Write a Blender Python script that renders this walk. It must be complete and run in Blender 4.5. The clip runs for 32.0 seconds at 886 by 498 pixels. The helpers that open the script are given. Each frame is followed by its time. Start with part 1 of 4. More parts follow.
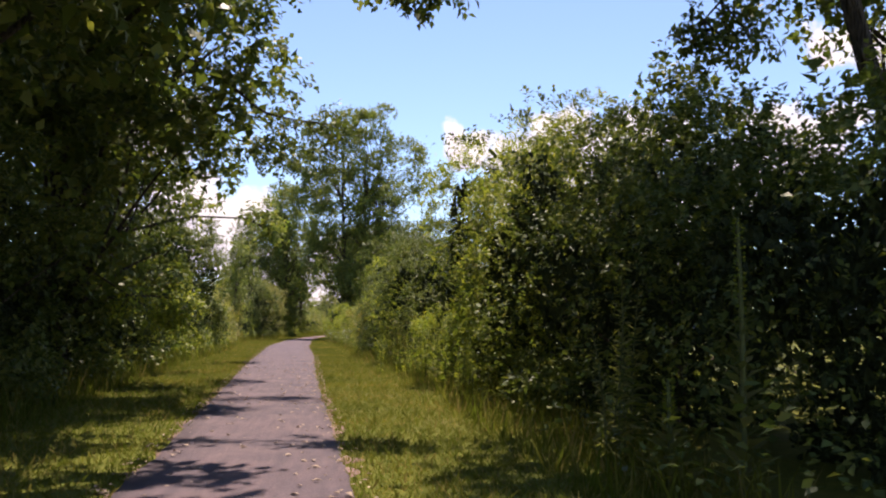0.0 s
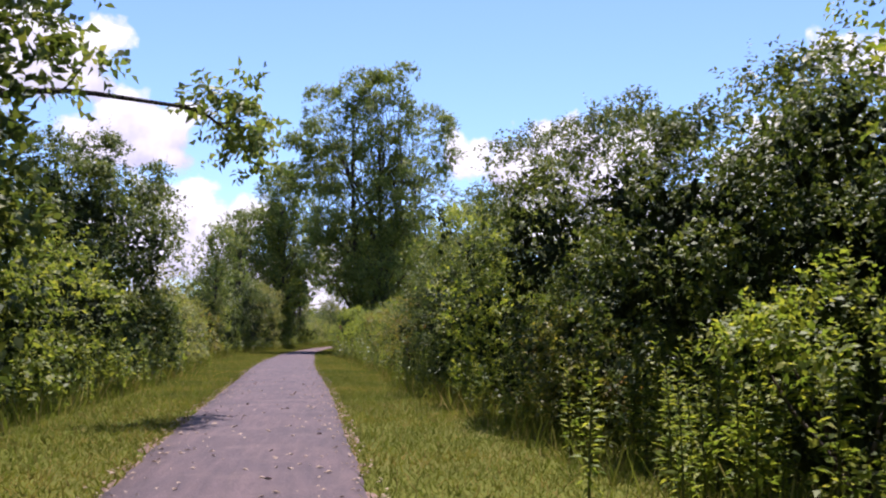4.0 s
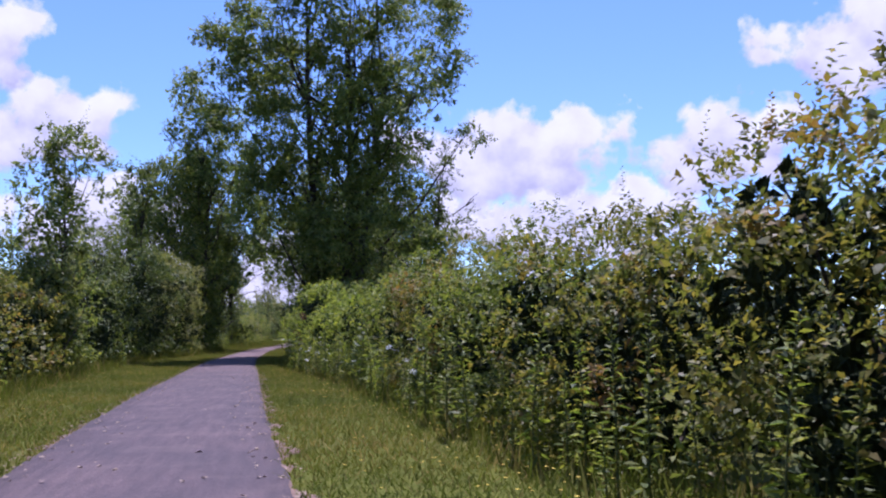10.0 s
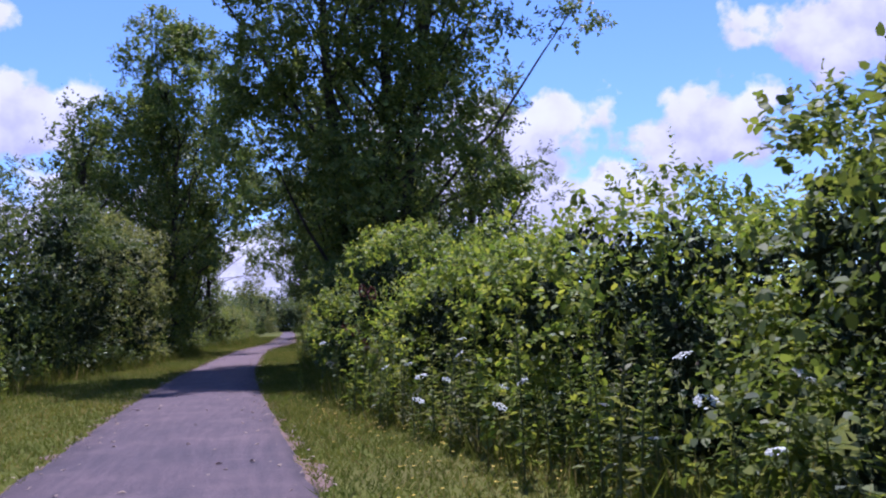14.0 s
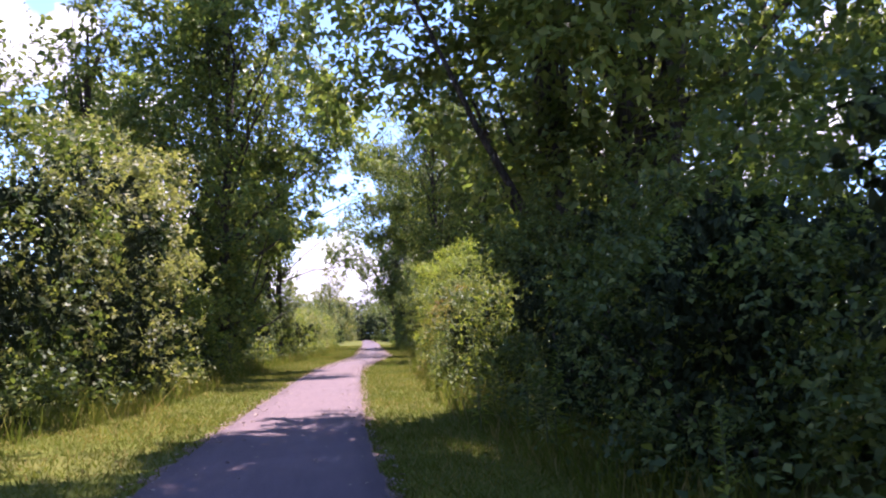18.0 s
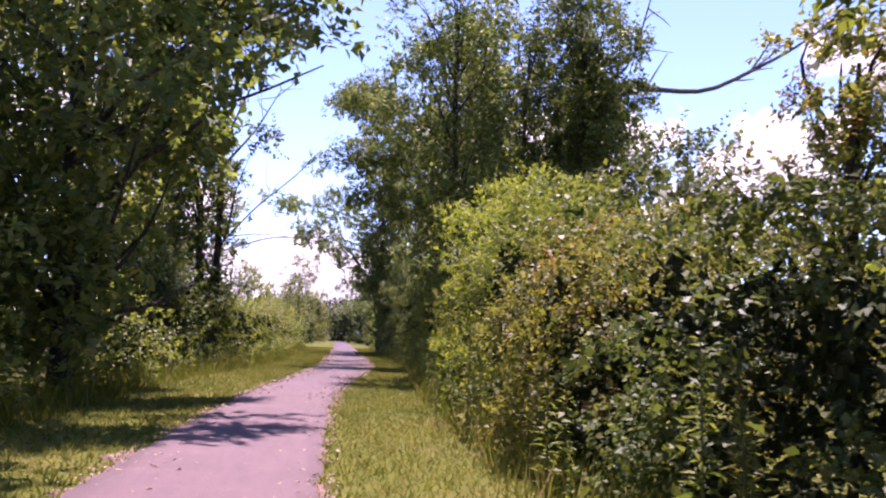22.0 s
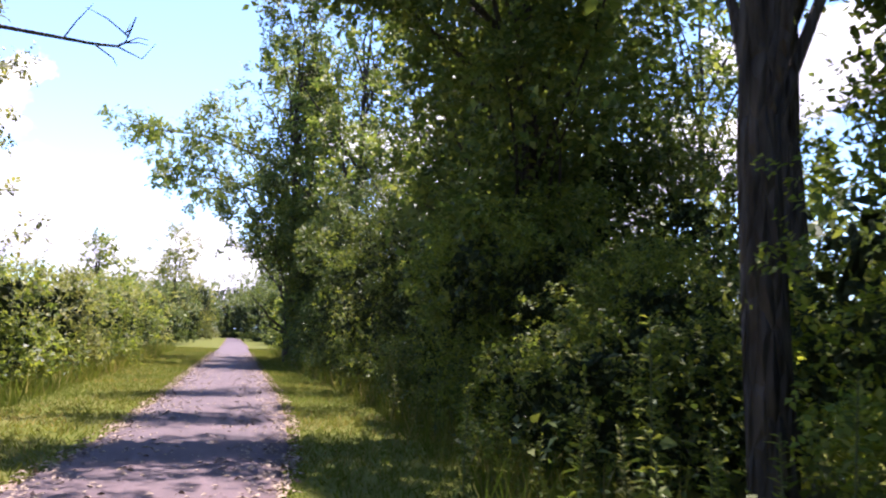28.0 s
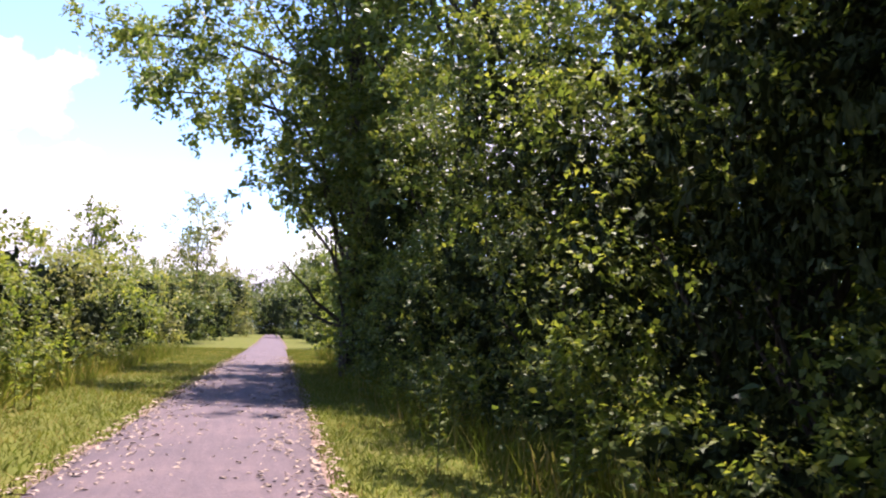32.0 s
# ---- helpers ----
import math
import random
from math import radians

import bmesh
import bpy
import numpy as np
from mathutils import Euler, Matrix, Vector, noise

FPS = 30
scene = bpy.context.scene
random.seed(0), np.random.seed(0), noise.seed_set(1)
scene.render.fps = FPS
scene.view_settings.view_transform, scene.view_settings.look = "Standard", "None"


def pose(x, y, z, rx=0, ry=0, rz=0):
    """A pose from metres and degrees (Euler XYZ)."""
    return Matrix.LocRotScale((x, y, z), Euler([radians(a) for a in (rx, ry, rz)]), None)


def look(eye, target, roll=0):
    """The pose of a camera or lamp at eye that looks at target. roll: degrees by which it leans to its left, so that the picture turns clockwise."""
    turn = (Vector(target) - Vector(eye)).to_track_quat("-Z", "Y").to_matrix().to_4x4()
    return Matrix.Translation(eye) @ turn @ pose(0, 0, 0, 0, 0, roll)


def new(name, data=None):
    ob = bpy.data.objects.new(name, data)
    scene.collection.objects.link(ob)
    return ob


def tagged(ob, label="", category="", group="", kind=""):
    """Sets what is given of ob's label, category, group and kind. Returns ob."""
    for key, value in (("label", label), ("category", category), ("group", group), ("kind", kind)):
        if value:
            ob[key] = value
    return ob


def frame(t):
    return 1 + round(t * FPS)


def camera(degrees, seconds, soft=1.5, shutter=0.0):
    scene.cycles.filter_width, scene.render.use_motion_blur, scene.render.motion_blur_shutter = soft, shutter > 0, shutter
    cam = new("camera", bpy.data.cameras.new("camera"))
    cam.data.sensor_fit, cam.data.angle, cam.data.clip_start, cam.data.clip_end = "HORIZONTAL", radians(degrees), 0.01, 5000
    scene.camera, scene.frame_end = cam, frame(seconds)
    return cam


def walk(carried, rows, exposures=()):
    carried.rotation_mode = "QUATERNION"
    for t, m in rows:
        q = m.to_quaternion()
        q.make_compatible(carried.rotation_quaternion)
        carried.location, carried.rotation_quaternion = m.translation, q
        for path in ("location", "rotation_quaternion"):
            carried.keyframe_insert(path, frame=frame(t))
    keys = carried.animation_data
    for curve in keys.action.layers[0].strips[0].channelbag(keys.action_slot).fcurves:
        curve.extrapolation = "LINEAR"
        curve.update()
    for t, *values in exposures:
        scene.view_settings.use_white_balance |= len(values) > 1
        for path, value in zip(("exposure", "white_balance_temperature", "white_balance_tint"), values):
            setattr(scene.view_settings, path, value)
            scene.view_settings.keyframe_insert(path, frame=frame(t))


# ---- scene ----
cam = camera(53.8, 32.0, 2.1, 0.1)
PATH = [
    (0, (0.004, -0.001, 0.864), (1.108, 9.898, 1.760), 0.55),
    (0.5, (-0.090, 1.425, 0.874), (1.246, 11.292, 1.793), 0.61),
    (1, (-0.180, 2.858, 0.872), (1.341, 12.700, 1.777), 1.34),
    (1.5, (-0.272, 4.317, 0.862), (0.195, 14.256, 1.851), 2.65),
    (2, (-0.373, 5.790, 0.852), (1.219, 15.630, 1.656), -1.13),
    (2.5, (-0.482, 7.252, 0.846), (0.394, 17.167, 1.809), 2.34),
    (4.5, (-0.699, 12.934, 0.879), (0.785, 22.774, 1.862), -1.41),
    (5, (-0.737, 14.343, 0.873), (1.834, 23.974, 1.664), -0.92),
    (5.5, (-0.787, 15.756, 0.872), (0.201, 25.640, 2.024), 3.15),
    (6, (-0.868, 17.176, 0.876), (-0.052, 27.085, 1.955), 2.71),
    (6.5, (-0.998, 18.601, 0.882), (-1.094, 28.541, 1.966), 2.44),
    (7, (-1.160, 20.022, 0.878), (-0.519, 29.958, 1.806), -1.10),
    (7.5, (-1.301, 21.431, 0.866), (-0.544, 31.348, 1.902), -0.97),
    (8, (-1.375, 22.819, 0.858), (0.548, 32.598, 1.669), -2.82),
    (8.5, (-1.386, 24.186, 0.857), (0.728, 33.925, 1.690), -1.81),
    (9, (-1.367, 25.556, 0.862), (0.833, 35.276, 1.688), -0.45),
    (9.5, (-1.353, 26.951, 0.868), (0.592, 36.723, 1.725), 0.79),
    (10, (-1.356, 28.372, 0.864), (0.510, 38.152, 1.804), -0.52),
    (10.5, (-1.369, 29.804, 0.856), (0.754, 39.540, 1.692), 0.75),
    (11, (-1.394, 31.233, 0.857), (-0.031, 41.081, 1.932), 3.23),
    (11.5, (-1.449, 32.645, 0.864), (-0.522, 42.546, 1.910), 1.45),
    (12, (-1.538, 34.039, 0.869), (-0.540, 43.937, 1.879), 0.72),
    (12.5, (-1.645, 35.440, 0.876), (-0.739, 45.342, 1.938), 1.38),
    (13, (-1.755, 36.869, 0.887), (-1.346, 46.795, 2.032), 0.68),
    (13.5, (-1.857, 38.321, 0.897), (-0.528, 48.192, 1.788), -1.92),
    (15.5, (-2.073, 43.914, 0.880), (1.141, 53.335, 1.840), 1.53),
    (16, (-2.081, 45.371, 0.879), (-0.562, 55.195, 1.970), 3.85),
    (16.5, (-2.104, 46.829, 0.878), (-0.890, 56.704, 1.889), 1.20),
    (17, (-2.151, 48.280, 0.880), (-0.446, 58.090, 1.800), -2.26),
    (17.5, (-2.211, 49.712, 0.885), (-0.783, 59.560, 1.867), 0.03),
    (18, (-2.270, 51.118, 0.892), (-0.987, 60.988, 1.854), -1.18),
    (18.5, (-2.314, 52.497, 0.890), (-0.903, 62.348, 1.871), -2.08),
    (19, (-2.330, 53.844, 0.878), (-0.671, 63.668, 1.745), -2.82),
    (19.5, (-2.297, 55.155, 0.867), (-0.178, 64.900, 1.616), -4.10),
    (20, (-2.212, 56.448, 0.867), (0.876, 65.937, 1.516), -3.41),
    (20.5, (-2.095, 57.765, 0.868), (1.043, 67.228, 1.637), -0.68),
    (21, (-1.980, 59.125, 0.867), (0.360, 68.813, 1.685), -1.18),
    (21.5, (-1.900, 60.521, 0.870), (0.272, 70.234, 1.835), 1.04),
    (22, (-1.876, 61.946, 0.866), (-0.344, 71.774, 1.896), 2.09),
    (22.5, (-1.902, 63.400, 0.853), (-0.583, 73.263, 1.847), -0.49),
    (23, (-1.948, 64.863, 0.842), (-0.244, 74.671, 1.796), -1.31),
    (23.5, (-1.978, 66.313, 0.844), (-0.158, 76.101, 1.783), -1.46),
    (24, (-1.972, 67.732, 0.853), (0.412, 77.402, 1.745), -2.55),
    (24.5, (-1.935, 69.123, 0.865), (-0.203, 78.928, 1.796), -0.61),
    (26.5, (-1.209, 74.582, 0.855), (0.920, 84.305, 1.811), -0.70),
    (27, (-1.045, 76.034, 0.870), (2.147, 85.473, 1.715), -1.49),
    (27.5, (-0.885, 77.466, 0.883), (2.526, 86.832, 1.678), -0.04),
    (28, (-0.748, 78.860, 0.890), (1.892, 88.451, 1.917), 2.16),
    (28.5, (-0.640, 80.220, 0.886), (1.255, 89.980, 1.956), 2.64),
    (29, (-0.541, 81.563, 0.876), (1.694, 91.261, 1.847), 0.67),
    (29.5, (-0.438, 82.907, 0.866), (2.108, 92.536, 1.759), 0.47),
    (30, (-0.334, 84.261, 0.856), (2.356, 93.856, 1.704), 0.56),
    (30.5, (-0.237, 85.633, 0.854), (2.475, 95.218, 1.724), 0.67),
    (31, (-0.150, 87.027, 0.858), (2.409, 96.652, 1.768), 1.14),
    (31.5, (-0.070, 88.453, 0.860), (1.948, 98.206, 1.754), 1.91),
    (32, (0.004, 89.901, 0.861), (2.218, 99.607, 1.811), 1.67),
]
EXPOSURES = [(0.0, 0.85, 7200, 23), (1.0, 0.85, 7000, 22), (2.0, 0.98, 6700, 22), (2.5, 0.9, 6700, 22), (5.0, 0.66, 5700, 27), (6.0, 0.3, 5400, 28), (8.0, 0.45, 5550, 30), (13.5, 0.42, 5200, 33), (16.0, 0.55, 5300, 31),
             (17.0, 1.28, 5750, 35), (18.5, 1.72, 6100, 34), (19.0, 1.88, 6150, 36), (20.0, 1.65, 6400, 42), (21.0, 1.68, 6600, 45), (22.0, 1.35, 6300, 51), (24.5, 1.45, 6200, 42), (27.0, 1.5, 6000, 30), (28.0, 1.6, 6200, 26), (29.0, 1.6, 6200, 26), (30.0, 0.78, 6500, 25), (31.0, 1.5, 6500, 27), (32.0, 1.5, 6450, 28)]
walk(cam, [(t, look(eye, target, roll)) for t, eye, target, roll in PATH], EXPOSURES)

# ---- daylight ----
SUN_HEIGHT, SUN_TURN = radians(64), radians(13)      # the sun stands high, ahead and a little to the right
world = bpy.data.worlds.new("sky")
scene.world = world
world.use_nodes = True
sky = world.node_tree.nodes.new("ShaderNodeTexSky")
sky.sky_type, sky.sun_disc = "NISHITA", False
sky.sun_elevation, sky.sun_rotation = SUN_HEIGHT, SUN_TURN
sky.altitude, sky.air_density, sky.dust_density, sky.ozone_density = 900.0, 1.0, 0.1, 6.0
back = world.node_tree.nodes["Background"]
back.inputs["Strength"].default_value = 0.128
world.node_tree.links.new(sky.outputs["Color"], back.inputs["Color"])
sun = new("sun", bpy.data.lights.new("sun", "SUN"))
sun.data.energy, sun.data.angle, sun.data.color = 4.7, radians(0.55), (1.0, 0.95, 0.86)
to_sun = Vector((math.cos(SUN_HEIGHT) * math.sin(SUN_TURN), math.cos(SUN_HEIGHT) * math.cos(SUN_TURN), math.sin(SUN_HEIGHT)))
sun.matrix_world = look(to_sun * 60, (0, 0, 0))

# ---- materials ----


def material(name):
    """A new node material; returns it, its nodes, its links and its principled shader."""
    m = bpy.data.materials.new(name)
    m.use_nodes = True
    nodes, links = m.node_tree.nodes, m.node_tree.links
    return m, nodes, links, nodes["Principled BSDF"]


def ramp_node(nodes, stops):
    node = nodes.new("ShaderNodeValToRGB")
    el = node.color_ramp.elements
    while len(el) < len(stops):
        el.new(0.5)
    for e, (at, rgb) in zip(el, stops):
        e.position, e.color = at, (*rgb, 1)
    return node


def noise_node(nodes, links, scale, detail=4.0, coords="Object"):
    tex = nodes.new("ShaderNodeTexCoord")
    node = nodes.new("ShaderNodeTexNoise")
    node.inputs["Scale"].default_value, node.inputs["Detail"].default_value = scale, detail
    links.new(tex.outputs[coords], node.inputs["Vector"])
    return node


def mix_node(nodes, links, kind, fac, a, b):
    node = nodes.new("ShaderNodeMix")
    node.data_type, node.blend_type = "RGBA", kind
    for value, socket in ((fac, 0), (a, 6), (b, 7)):
        if isinstance(value, (int, float)):
            node.inputs[socket].default_value = value
        elif isinstance(value, tuple):
            node.inputs[socket].default_value = (*value, 1)
        else:
            links.new(value, node.inputs[socket])
    return node.outputs[2]


def bump(nodes, links, shader, height, strength, distance=0.02):
    node = nodes.new("ShaderNodeBump")
    node.inputs["Strength"].default_value, node.inputs["Distance"].default_value = strength, distance
    links.new(height, node.inputs["Height"])
    links.new(node.outputs["Normal"], shader.inputs["Normal"])


def leaf_material(name, dark, mid, light, patch=None, amount=0.0, glow=0.32, rough=0.5):
    """Leaves: each one of its own green, patches of another colour, light passing through."""
    m, nodes, links, shader = material(name)
    geo = nodes.new("ShaderNodeNewGeometry")
    ramp = ramp_node(nodes, [(0.0, dark), (0.55, mid), (1.0, light)])
    links.new(geo.outputs["Random Per Island"], ramp.inputs["Fac"])
    broad = noise_node(nodes, links, 1.5, 3.0)
    tone = ramp_node(nodes, [(0.3, (0.66, 0.7, 0.74)), (0.7, (1.26, 1.22, 1.08))])
    links.new(broad.outputs["Fac"], tone.inputs["Fac"])
    colour = mix_node(nodes, links, "MULTIPLY", 1.0, ramp.outputs["Color"], tone.outputs["Color"])
    if patch:
        where = noise_node(nodes, links, 1.7, 3.0)
        mask = ramp_node(nodes, [(0.62 - amount, (0, 0, 0)), (0.72 - amount, (1, 1, 1))])
        links.new(where.outputs["Fac"], mask.inputs["Fac"])
        colour = mix_node(nodes, links, "MIX", mask.outputs["Color"], colour, patch)
    links.new(colour, shader.inputs["Base Color"])
    shader.inputs["Roughness"].default_value = rough
    shader.inputs["Specular IOR Level"].default_value = 0.16
    thin = nodes.new("ShaderNodeBsdfTranslucent")
    warm = mix_node(nodes, links, "MULTIPLY", 1.0, colour, (1.6, 1.62, 0.8))
    links.new(warm, thin.inputs["Color"])
    both = nodes.new("ShaderNodeMixShader")
    both.inputs[0].default_value = glow
    links.new(shader.outputs[0], both.inputs[1])
    links.new(thin.outputs[0], both.inputs[2])
    links.new(both.outputs[0], nodes["Material Output"].inputs["Surface"])
    return m


LEAF = {
    "green": leaf_material("leaf_green", (0.080, 0.110, 0.027), (0.145, 0.180, 0.040), (0.255, 0.260, 0.059), glow=0.44),
    # Darker and less translucent; on shaded hedges this colour stands in for shade.
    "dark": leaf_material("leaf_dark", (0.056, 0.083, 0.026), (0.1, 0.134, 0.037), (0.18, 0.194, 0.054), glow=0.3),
    "grey": leaf_material("leaf_grey", (0.120, 0.135, 0.052), (0.186, 0.191, 0.074), (0.267, 0.252, 0.104), rough=0.5, glow=0.42),
    "yellow": leaf_material("leaf_yellow_green", (0.114, 0.165, 0.03), (0.2, 0.243, 0.042), (0.335, 0.335, 0.062), glow=0.46),
    "rusty": leaf_material("leaf_rusty", (0.090, 0.108, 0.027), (0.159, 0.167, 0.040), (0.265, 0.216, 0.056), (0.224, 0.127, 0.041), 0.05, glow=0.42),
    "poplar": leaf_material("leaf_poplar", (0.080, 0.116, 0.037), (0.145, 0.186, 0.055), (0.250, 0.260, 0.083), glow=0.42),
}


def bark_material(name, dark, light):
    m, nodes, links, shader = material(name)
    stretch = nodes.new("ShaderNodeMapping")
    tex = nodes.new("ShaderNodeTexCoord")
    stretch.inputs["Scale"].default_value = (9, 9, 1.6)
    links.new(tex.outputs["Object"], stretch.inputs["Vector"])
    grain = nodes.new("ShaderNodeTexNoise")
    grain.inputs["Scale"].default_value, grain.inputs["Detail"].default_value = 2.2, 6
    links.new(stretch.outputs["Vector"], grain.inputs["Vector"])
    ramp = ramp_node(nodes, [(0.3, dark), (0.7, light)])
    links.new(grain.outputs["Fac"], ramp.inputs["Fac"])
    links.new(ramp.outputs["Color"], shader.inputs["Base Color"])
    shader.inputs["Roughness"].default_value = 0.9
    shader.inputs["Specular IOR Level"].default_value = 0.12
    ridge = nodes.new("ShaderNodeTexVoronoi")
    ridge.feature = "DISTANCE_TO_EDGE"
    ridge.inputs["Scale"].default_value = 2.4
    links.new(stretch.outputs["Vector"], ridge.inputs["Vector"])
    deep = nodes.new("ShaderNodeMath")
    deep.operation = "MULTIPLY_ADD"
    deep.inputs[1].default_value = 2.0
    links.new(ridge.outputs["Distance"], deep.inputs[0])
    links.new(grain.outputs["Fac"], deep.inputs[2])
    bump(nodes, links, shader, deep.outputs[0], 1.0, 0.05)
    return m


BARK = bark_material("bark", (0.03, 0.025, 0.02), (0.11, 0.09, 0.075))
TWIG = bark_material("twig", (0.06, 0.045, 0.035), (0.16, 0.13, 0.10))
# INSIDE: dull dark colour that stands in for the shade deep in a shrub.
INSIDE = bark_material("shade_filler_leaf", (0.03, 0.044, 0.018), (0.07, 0.088, 0.036))
DEADWOOD = bark_material("deadwood", (0.1, 0.08, 0.07), (0.26, 0.22, 0.19))


def ground_material():
    """Short turf: fine speckle, small tufts and broad straw-coloured patches."""
    m, nodes, links, shader = material("meadow_turf")
    fine, tuft, broad = noise_node(nodes, links, 38.0, 5), noise_node(nodes, links, 6.0, 5), noise_node(nodes, links, 0.7, 4)
    a = ramp_node(nodes, [(0.3, (0.075, 0.086, 0.013)), (0.55, (0.11, 0.12, 0.019)), (0.8, (0.16, 0.145, 0.036))])
    b_ = ramp_node(nodes, [(0.3, (0.8, 0.86, 0.8)), (0.7, (1.2, 1.12, 1.05))])
    c = ramp_node(nodes, [(0.5, (0, 0, 0)), (0.72, (0.55, 0.55, 0.55))])
    links.new(fine.outputs["Fac"], a.inputs["Fac"])
    links.new(tuft.outputs["Fac"], b_.inputs["Fac"])
    links.new(broad.outputs["Fac"], c.inputs["Fac"])
    colour = mix_node(nodes, links, "MULTIPLY", 1.0, a.outputs["Color"], b_.outputs["Color"])
    colour = mix_node(nodes, links, "MIX", c.outputs["Color"], colour, (0.15, 0.125, 0.04))
    links.new(colour, shader.inputs["Base Color"])
    shader.inputs["Roughness"].default_value = 0.95
    shader.inputs["Specular IOR Level"].default_value = 0.1
    bump(nodes, links, shader, fine.outputs["Fac"], 0.5, 0.02)
    return m


def grass_material():
    m, nodes, links, shader = material("grass_blades")
    geo = nodes.new("ShaderNodeNewGeometry")
    ramp = ramp_node(nodes, [(0.0, (0.1, 0.13, 0.016)), (0.5, (0.135, 0.155, 0.022)), (0.8, (0.19, 0.18, 0.036)), (1.0, (0.32, 0.255, 0.1))])
    links.new(geo.outputs["Random Per Island"], ramp.inputs["Fac"])
    broad = noise_node(nodes, links, 0.6, 3)
    tone = ramp_node(nodes, [(0.35, (0.75, 0.85, 0.75)), (0.7, (1.25, 1.1, 0.95))])
    links.new(broad.outputs["Fac"], tone.inputs["Fac"])
    colour = mix_node(nodes, links, "MULTIPLY", 1.0, ramp.outputs["Color"], tone.outputs["Color"])
    links.new(colour, shader.inputs["Base Color"])
    shader.inputs["Roughness"].default_value = 0.8
    shader.inputs["Specular IOR Level"].default_value = 0.12
    thin = nodes.new("ShaderNodeBsdfTranslucent")
    links.new(colour, thin.inputs["Color"])
    both = nodes.new("ShaderNodeMixShader")
    both.inputs[0].default_value = 0.5
    links.new(shader.outputs[0], both.inputs[1])
    links.new(thin.outputs[0], both.inputs[2])
    links.new(both.outputs[0], nodes["Material Output"].inputs["Surface"])
    return m


def trail_material():
    m, nodes, links, shader = material("trail_asphalt")
    grit, blotch, dust = noise_node(nodes, links, 60.0, 5), noise_node(nodes, links, 0.9, 5), noise_node(nodes, links, 2.2, 6)
    a = ramp_node(nodes, [(0.3, (0.068, 0.047, 0.053)), (0.6, (0.104, 0.073, 0.081)), (0.8, (0.19, 0.135, 0.138))])
    b = ramp_node(nodes, [(0.35, (0.82, 0.82, 0.86)), (0.65, (1.1, 1.05, 1.03))])
    c = ramp_node(nodes, [(0.5, (0, 0, 0)), (0.8, (0.5, 0.5, 0.5))])
    links.new(grit.outputs["Fac"], a.inputs["Fac"])
    links.new(blotch.outputs["Fac"], b.inputs["Fac"])
    links.new(dust.outputs["Fac"], c.inputs["Fac"])
    colour = mix_node(nodes, links, "MULTIPLY", 1.0, a.outputs["Color"], b.outputs["Color"])
    drawn = nodes.new("ShaderNodeMapping")
    drawn.inputs["Scale"].default_value = (9.0, 0.9, 1.0)
    links.new(grit.inputs["Vector"].links[0].from_socket, drawn.inputs["Vector"])
    wear = nodes.new("ShaderNodeTexNoise")
    wear.inputs["Scale"].default_value, wear.inputs["Detail"].default_value = 1.6, 6.0
    links.new(drawn.outputs["Vector"], wear.inputs["Vector"])
    worn = ramp_node(nodes, [(0.34, (0.76, 0.76, 0.8)), (0.68, (1.22, 1.18, 1.16))])
    links.new(wear.outputs["Fac"], worn.inputs["Fac"])
    colour = mix_node(nodes, links, "MULTIPLY", 1.0, colour, worn.outputs["Color"])
    colour = mix_node(nodes, links, "MIX", c.outputs["Color"], colour, (0.19, 0.125, 0.12))
    apart = nodes.new("ShaderNodeSeparateXYZ")
    links.new(grit.inputs["Vector"].links[0].from_socket, apart.inputs[0])
    along = nodes.new("ShaderNodeMapRange")
    along.inputs["From Max"].default_value = 100.0
    links.new(apart.outputs["Y"], along.inputs["Value"])
    dusty = ramp_node(nodes, [(0.46, (0, 0, 0)), (0.6, (0.5, 0.5, 0.5)), (0.76, (0.45, 0.45, 0.45)), (0.86, (0.12, 0.12, 0.12))])
    links.new(along.outputs["Result"], dusty.inputs["Fac"])
    colour = mix_node(nodes, links, "MIX", dusty.outputs["Color"], colour, (0.205, 0.122, 0.118))
    links.new(colour, shader.inputs["Base Color"])
    shader.inputs["Roughness"].default_value = 0.9
    bump(nodes, links, shader, grit.outputs["Fac"], 0.6, 0.01)
    return m


def plain_material(name, a, b, scale=20.0, rough=0.8):
    m, nodes, links, shader = material(name)
    n = noise_node(nodes, links, scale, 4)
    ramp = ramp_node(nodes, [(0.3, a), (0.7, b)])
    links.new(n.outputs["Fac"], ramp.inputs["Fac"])
    links.new(ramp.outputs["Color"], shader.inputs["Base Color"])
    shader.inputs["Roughness"].default_value = rough
    return m


GROUND, GRASS, TRAIL = ground_material(), grass_material(), trail_material()
GRAVEL = plain_material("edge_gravel", (0.12, 0.07, 0.052), (0.29, 0.18, 0.135), 22.0, 0.95)



